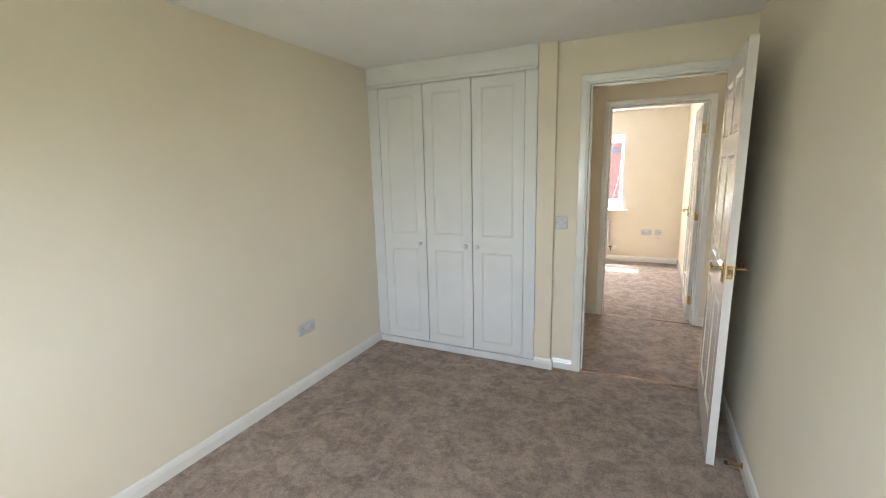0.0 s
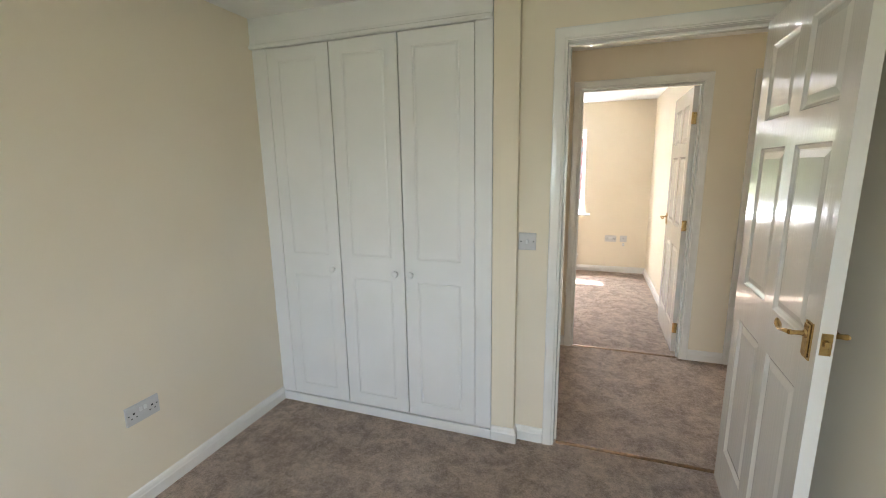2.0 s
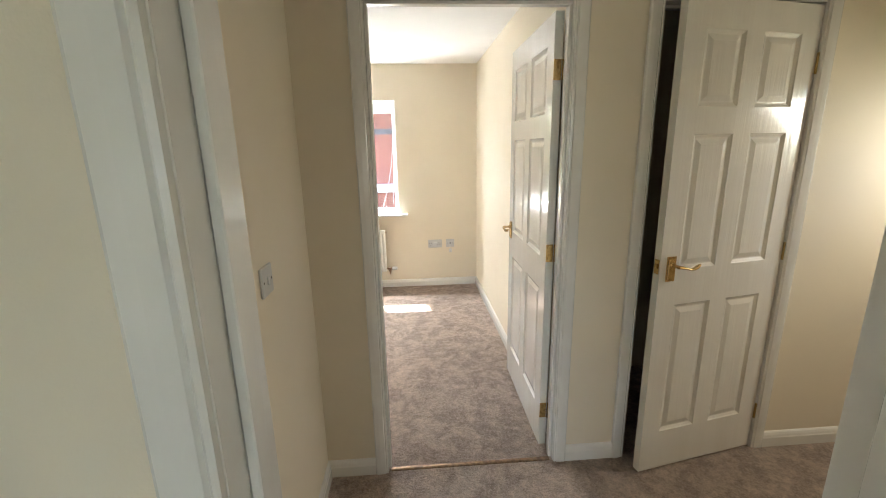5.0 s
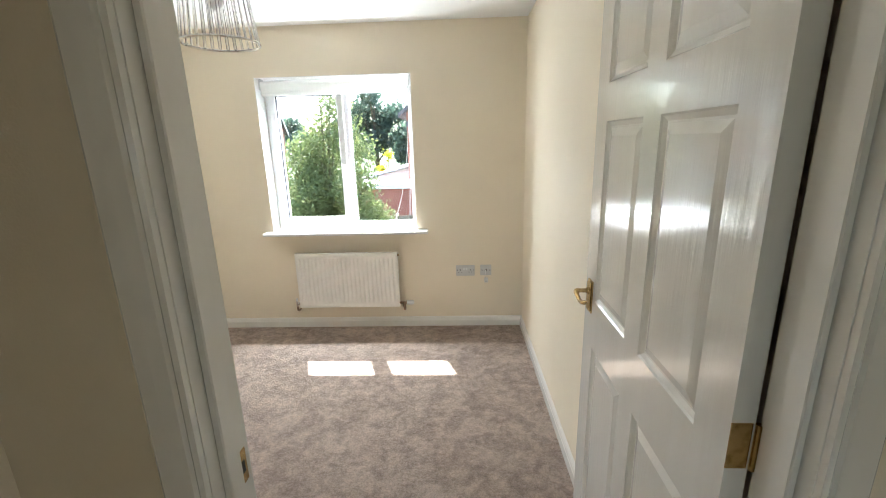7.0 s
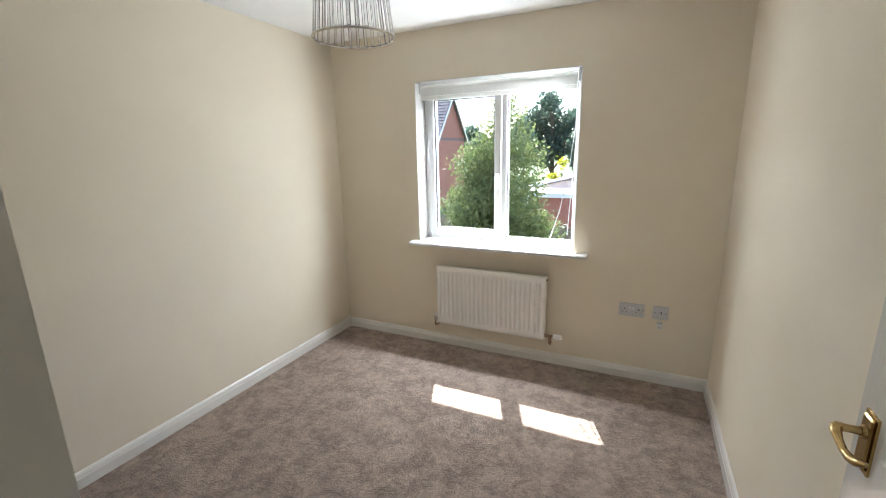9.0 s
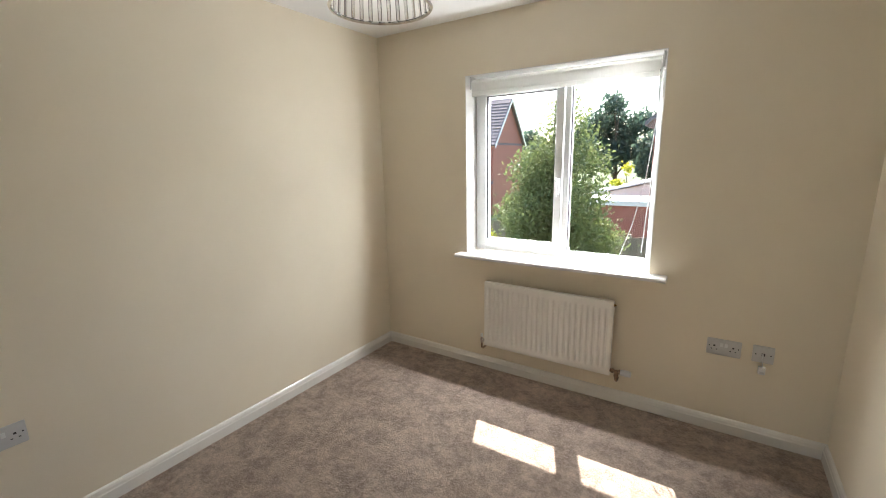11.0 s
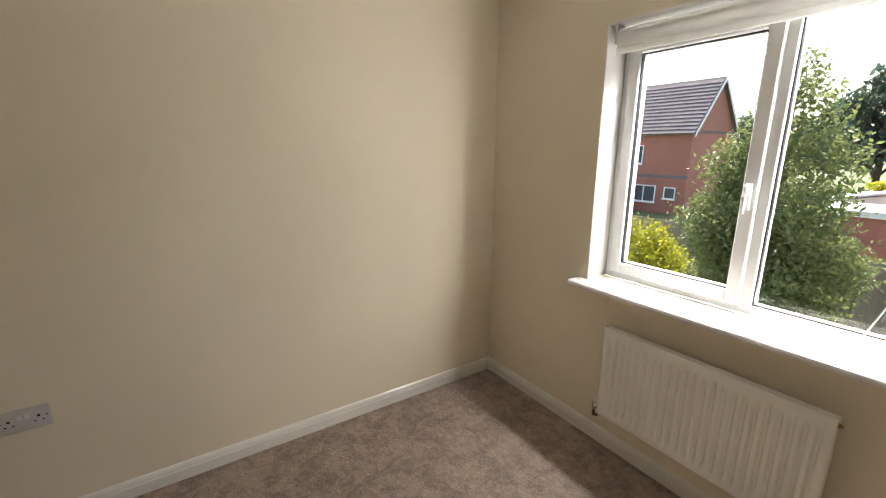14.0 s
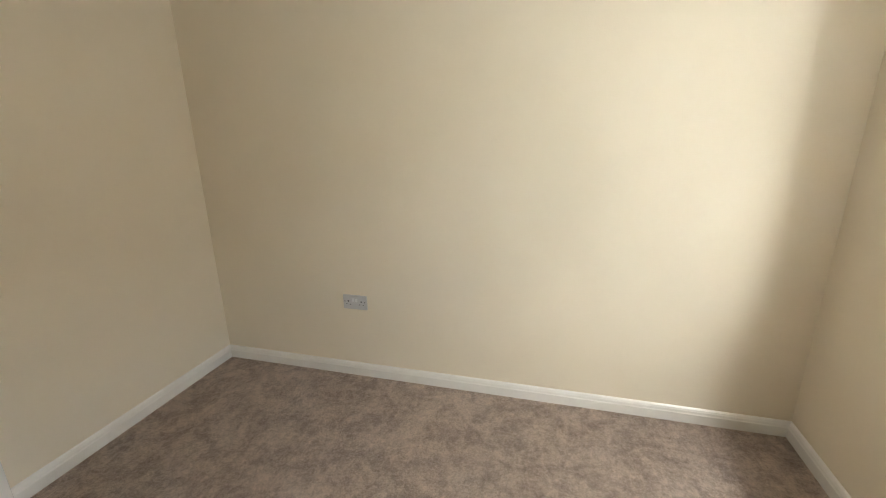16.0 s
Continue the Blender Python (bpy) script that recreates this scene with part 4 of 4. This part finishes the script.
for k, (x, y, h, w) in enumerate(((-8.5, 46, 10.2, 3.6), (-13.5, 50, 9.2, 3.2), (-4.0, 44, 8.0, 3.2), (-18.5, 52, 8.2, 3.0), (0.5, 47, 9.0, 3.6), (-24.5, 54, 8.6, 3.6))):
    rng = np.random.default_rng(20 + k)
    lb = lobe_ball(rng, 14, (0, 0, h * .55), (w * .75, w * .75, h * .36), w * .28, w * .45)
    tree("far_tree", 30 + k, (x, y, GROUND), lb, 5200, .26, LEAF_HAZY, "tall dark green tree beyond the houses", .25)
lb = [((-3 + i * 1.1, 0, .9), (.8, .7, .9)) for i in range(6)]
tree("far_hedge", 40, (-5.5, 27, GROUND), [((x, y, z + .7), r) for (x, y, z), r in lb], 4200, .12, LEAF, "clipped green hedge behind the garage", .08)


# ---- fence ----
def fence(a, b, top, label):
    a, b = Vector(a), Vector(b)
    root = tagged(empty("fence", Matrix.Translation((a.x, a.y, GROUND))), label, "fence")
    d = b - a
    ln = d.length
    d.normalize()
    ang = math.atan2(d.y, d.x)
    rot = Matrix.Rotation(ang, 4, "Z")
    rnd = random.Random(3)
    me = bpy.data.meshes.new("board")
    bm = box(bmesh.new(), 0, .135, -.011, .011, 0, top, bevel=.003)
    bm.to_mesh(me)
    bm.free()
    me.materials.append(TIMBER)
    n = int(ln / .13)
    for i in range(n):
        ob = new("board", me)
        ob.parent = root
        ob.matrix_local = rot @ Matrix.Translation((i * .13, (i % 2) * .012, rnd.uniform(-.02, .02)))
    for i in range(int(ln / 1.83) + 1):
        p = part("post", boxes((i * 1.83 - .05, i * 1.83 + .05, .02, .12, 0, top + .06), bevel=.006), TIMBER, root)
        p.matrix_local = rot
    for z in (.25, top - .2):
        p = part("rail", boxes((0, ln, .012, .05, z, z + .08), bevel=.004), TIMBER, root)
        p.matrix_local = rot
    return root


fence((-14, 15.8, 0), (-3.6, 13.6, 0), 1.85, "weathered timber board fence behind the golden conifer")
fence((-3.6, 13.6, 0), (4.5, 13.3, 0), 1.75, "weathered timber board fence below the garage")


# ---- houses ----
def courses(root, x0, x1, y, z0, z1, mat, bl=.225, bh=.075, limit=300):
    """Brick courses proud of a wall that faces -y."""
    me = bpy.data.meshes.new("brick")
    bm = box(bmesh.new(), 0, bl - .012, -.006, .02, 0, bh - .012)
    bm.to_mesh(me)
    bm.free()
    me.materials.append(mat)
    k = 0
    j = 0
    z = z0
    while z + bh <= z1 and k < limit:
        x = x0 + (bl / 2 if j % 2 else 0)
        while x + bl <= x1 and k < limit:
            ob = new("brick", me)
            ob.parent = root
            ob.matrix_parent_inverse = root.matrix_world.inverted()
            ob.matrix_world = Matrix.Translation((x, y, z))
            x += bl
            k += 1
        z += bh
        j += 1


def far_window(root, x0, x1, y, z0, z1, panes=2):
    """White framed window set in a wall that faces -y."""
    inv = root.matrix_world.inverted()
    bm = boxes((x0, x1, y - .05, y + .04, z0, z0 + .07), (x0, x1, y - .05, y + .04, z1 - .07, z1),
               *[(x - .035, x + .035, y - .05, y + .04, z0 + .07, z1 - .07) for x in [x0 + .035 + i * (x1 - x0 - .07) / panes for i in range(panes + 1)]])
    bm.transform(inv)
    w = part("window", bm, RENDER, root, "white framed window")
    bm = boxes((x0 + .07, x1 - .07, y - .012, y + .0, z0 + .07, z1 - .07))
    bm.transform(inv)
    part("pane", bm, DARKGLASS, w)
    bm = boxes((x0 - .05, x1 + .05, y - .10, y - .002, z0 - .06, z0), bevel=.01)
    bm.transform(inv)
    part("sill", bm, RENDER, w)


def gable_house():
    """Gable end faces +x, long side faces -y."""
    xg, xe, y0, y1, ze, zr = -13.2, -25.0, 27.8, 33.0, 2.45, 5.55
    root = tagged(empty("brick_house", Matrix.Translation((xg, y0, GROUND))), "red brick house with a steep grey tiled roof and gable", "house")
    inv = root.matrix_world.inverted()

    def put(nm, bm, mat, label=""):
        bm.transform(inv)
        return part(nm, bm, mat, root, label)
    ym = (y0 + y1) / 2
    put("wall", loft(bmesh.new(), [[(x, y0, GROUND), (x, y1, GROUND), (x, y1, ze), (x, ym, zr - .1), (x, y0, ze)] for x in (xe, xg)]), BRICK)
    for s, ya in ((-1, y0), (1, y1)):
        bm = bmesh.new()
        d = Vector((0, ym - ya, zr - ze)).normalized()
        nrm = Vector((0, s * abs(d.z), abs(d.y)))
        a = Vector((0, ya, ze)) - d * .35
        ln = (Vector((0, ym, zr)) - a).length
        loft(bm, [[Vector((x, 0, 0)) + a + d * q + nrm * h for q, h in ((0, .02), (ln, .02), (ln, .14), (0, .14))] for x in (xe - .2, xg + .25)])
        roof = put("roof", bm, TILE, "grey interlocking roof tiles")
        rows = int(ln / .30)
        for i in range(rows):
            bm = bmesh.new()
            q0 = i * .30
            loft(bm, [[Vector((x, 0, 0)) + a + d * q + nrm * h for q, h in ((q0, .14), (q0, .185), (q0 + .29, .15), (q0 + .29, .14))] for x in (xe - .2, xg + .25)])
            bm.transform(inv)
            part("tile_course", bm, TILE, roof)
    for s, ya in ((-1, y0), (1, y1)):
        d = Vector((0, ym - ya, zr - ze)).normalized()
        a = Vector((xg + .24, ya, ze)) - d * .35
        e = Vector((xg + .24, ym, zr))
        put("bargeboard", loft(bmesh.new(), [[p + Vector((o, 0, h)) for o, h in ((0, -.12), (.05, -.12), (.05, .12), (0, .12))] for p in (a, e)]), RENDER, "white barge board")
    put("soldier_course", boxes((xe, xg + .01, y0 - .012, y0, -.45, -.25), (xg, xg + .012, y0, y1, ze - .15, ze)), TILE, "dark brick band")
    far_window(root, -16.75, -15.1, y0, -2.05, -.95)
    far_window(root, -14.55, -13.8, y0, -1.75, -1.0, 1)
    far_window(root, -17.6, -16.2, y0, .4, 1.6)
    courses(root, -15.05, -13.25, y0, -1.0, .6, BRICK)
    return root


gable_house()


def side_house():
    """Tall brick house with a low garage in front, beyond the fence."""
    x0, x1, y0, y1 = -1.75, 8, 17.2, 26
    root = tagged(empty("brick_house", Matrix.Translation((x0, y0, GROUND))), "tall red brick house wall with a tiled gable roof", "house")
    inv = root.matrix_world.inverted()
    xm = (x0 + x1) / 2
    bm = loft(bmesh.new(), [[(x0, y, GROUND), (x1, y, GROUND), (x1, y, 2.6), (xm, y, 6.4), (x0, y, 2.6)] for y in (y0, y1)])
    bm.transform(inv)
    part("wall", bm, BRICK, root)
    for xa in (x0 - .3, x1 + .3):
        bm = loft(bmesh.new(), [[(xa, y, 2.4), (xm, y, 6.45), (xm, y, 6.6), (xa, y, 2.55)] for y in (y0 - .25, y1)])
        bm.transform(inv)
        part("roof", bm, TILE, root)
    bm = boxes((x0 - .01, x1, y0 - .012, y0, 2.05, 2.28))
    bm.transform(inv)
    part("soldier_course", bm, TILE, root, "dark brick band")
    courses(root, x0, x0 + 1.9, y0, -.1, 2.0, BRICK)
    return root


side_house()


def garage():
    x0, x1, y0, y1 = -3.6, 6.0, 16.2, 17.19
    root = tagged(empty("brick_garage", Matrix.Translation((x0, y0, GROUND))), "low red brick garage with white fascia and pale roof", "garage")
    inv = root.matrix_world.inverted()

    def put(nm, bm, mat, label=""):
        bm.transform(inv)
        return part(nm, bm, mat, root, label)
    put("wall", boxes((x0, x1, y0, y1, GROUND, -.25)), BRICK)
    put("fascia", boxes((x0 - .08, x1, y0 - .1, y0 - .06, -.33, -.16), bevel=.01), RENDER, "white fascia board")
    put("roof", loft(bmesh.new(), [[(x, y0 - .12, -.20), (x, y1, -.12), (x, y1, -.06), (x, y0 - .12, -.16)] for x in (x0 - .1, x1)]), PALE_ROOF)
    return root


garage()


def lean_to():
    x0, x1, y0, y1 = -4.4, -1.8, 18.2, 22.0
    root = tagged(empty("lean_to", Matrix.Translation((x0, y0, GROUND))), "outbuilding with a pale sloping sheet roof behind the garage", "outbuilding")
    inv = root.matrix_world.inverted()
    bm = loft(bmesh.new(), [[(x0, y, GROUND), (x1, y, GROUND), (x1, y, .35), (x0, y, -.25)] for y in (y0, y1)])
    bm.transform(inv)
    part("wall", bm, RENDER, root)
    for i in range(5):
        ya = y0 - .2 + i * .82
        bm = loft(bmesh.new(), [[(x0 - .3, y, -.28), (x1, y, .40), (x1, y, .46), (x0 - .3, y, -.22)] for y in (ya, ya + .79)])
        bm.transform(inv)
        part("roof_sheet", bm, PALE_ROOF, root)
    return root


lean_to()


def conservatory():
    x0, x1, y0, y1 = -20.2, -17.0, 24.6, 27.7
    root = tagged(empty("conservatory", Matrix.Translation((x0, y0, GROUND))), "white framed glazed conservatory against the brick house", "conservatory")
    inv = root.matrix_world.inverted()

    def put(nm, bm, mat, label=""):
        bm.transform(inv)
        return part(nm, bm, mat, root, label)
    put("base", boxes((x0, x1, y0, y1, GROUND, -2.1)), BRICK)
    for x in [x0 + .04 + i * (x1 - x0 - .08) / 4 for i in range(5)]:
        put("post", boxes((x - .04, x + .04, y0, y0 + .08, -2.1, -.55), bevel=.008), RENDER)
    put("rail", boxes((x0, x1, y0 - .005, y0 + .085, -.62, -.50), (x0, x1, y0 - .005, y0 + .085, -1.15, -1.08)), RENDER)
    put("side_wall", boxes((x1 - .06, x1, y0 + .08, y1, -2.1, -.55)), RENDER)
    put("pane", boxes((x0 + .05, x1 - .05, y0 + .03, y0 + .05, -2.1, -.6)), DARKGLASS)
    xm = (x0 + x1) / 2
    put("roof", loft(bmesh.new(), [[(x0 - .1, y, -.5), (xm, y, .45), (x1 + .1, y, -.5), (x1 + .1, y, -.56), (xm, y, .37), (x0 - .1, y, -.56)] for y in (y0 - .1, y1)]), PALE_ROOF)
    return root


conservatory()

par = tagged(empty("parasol", Matrix.Translation((-15.9, 24.3, GROUND))), "closed grey garden parasol beside the conservatory", "parasol")
part("pole", tube(bmesh.new(), [(0, 0, 0), (0, 0, 2.3)], .025, 8), RENDER, par)
bm = bmesh.new()
loft(bm, [[(r * (1 + .25 * (k % 2)) * math.cos(k * math.pi / 8), r * (1 + .25 * (k % 2)) * math.sin(k * math.pi / 8), z) for k in range(16)] for z, r in ((.75, .24), (1.1, .20), (1.6, .14), (2.2, .03))])
part("canopy", bm, GREY_CLOTH, par, "folded grey canopy")
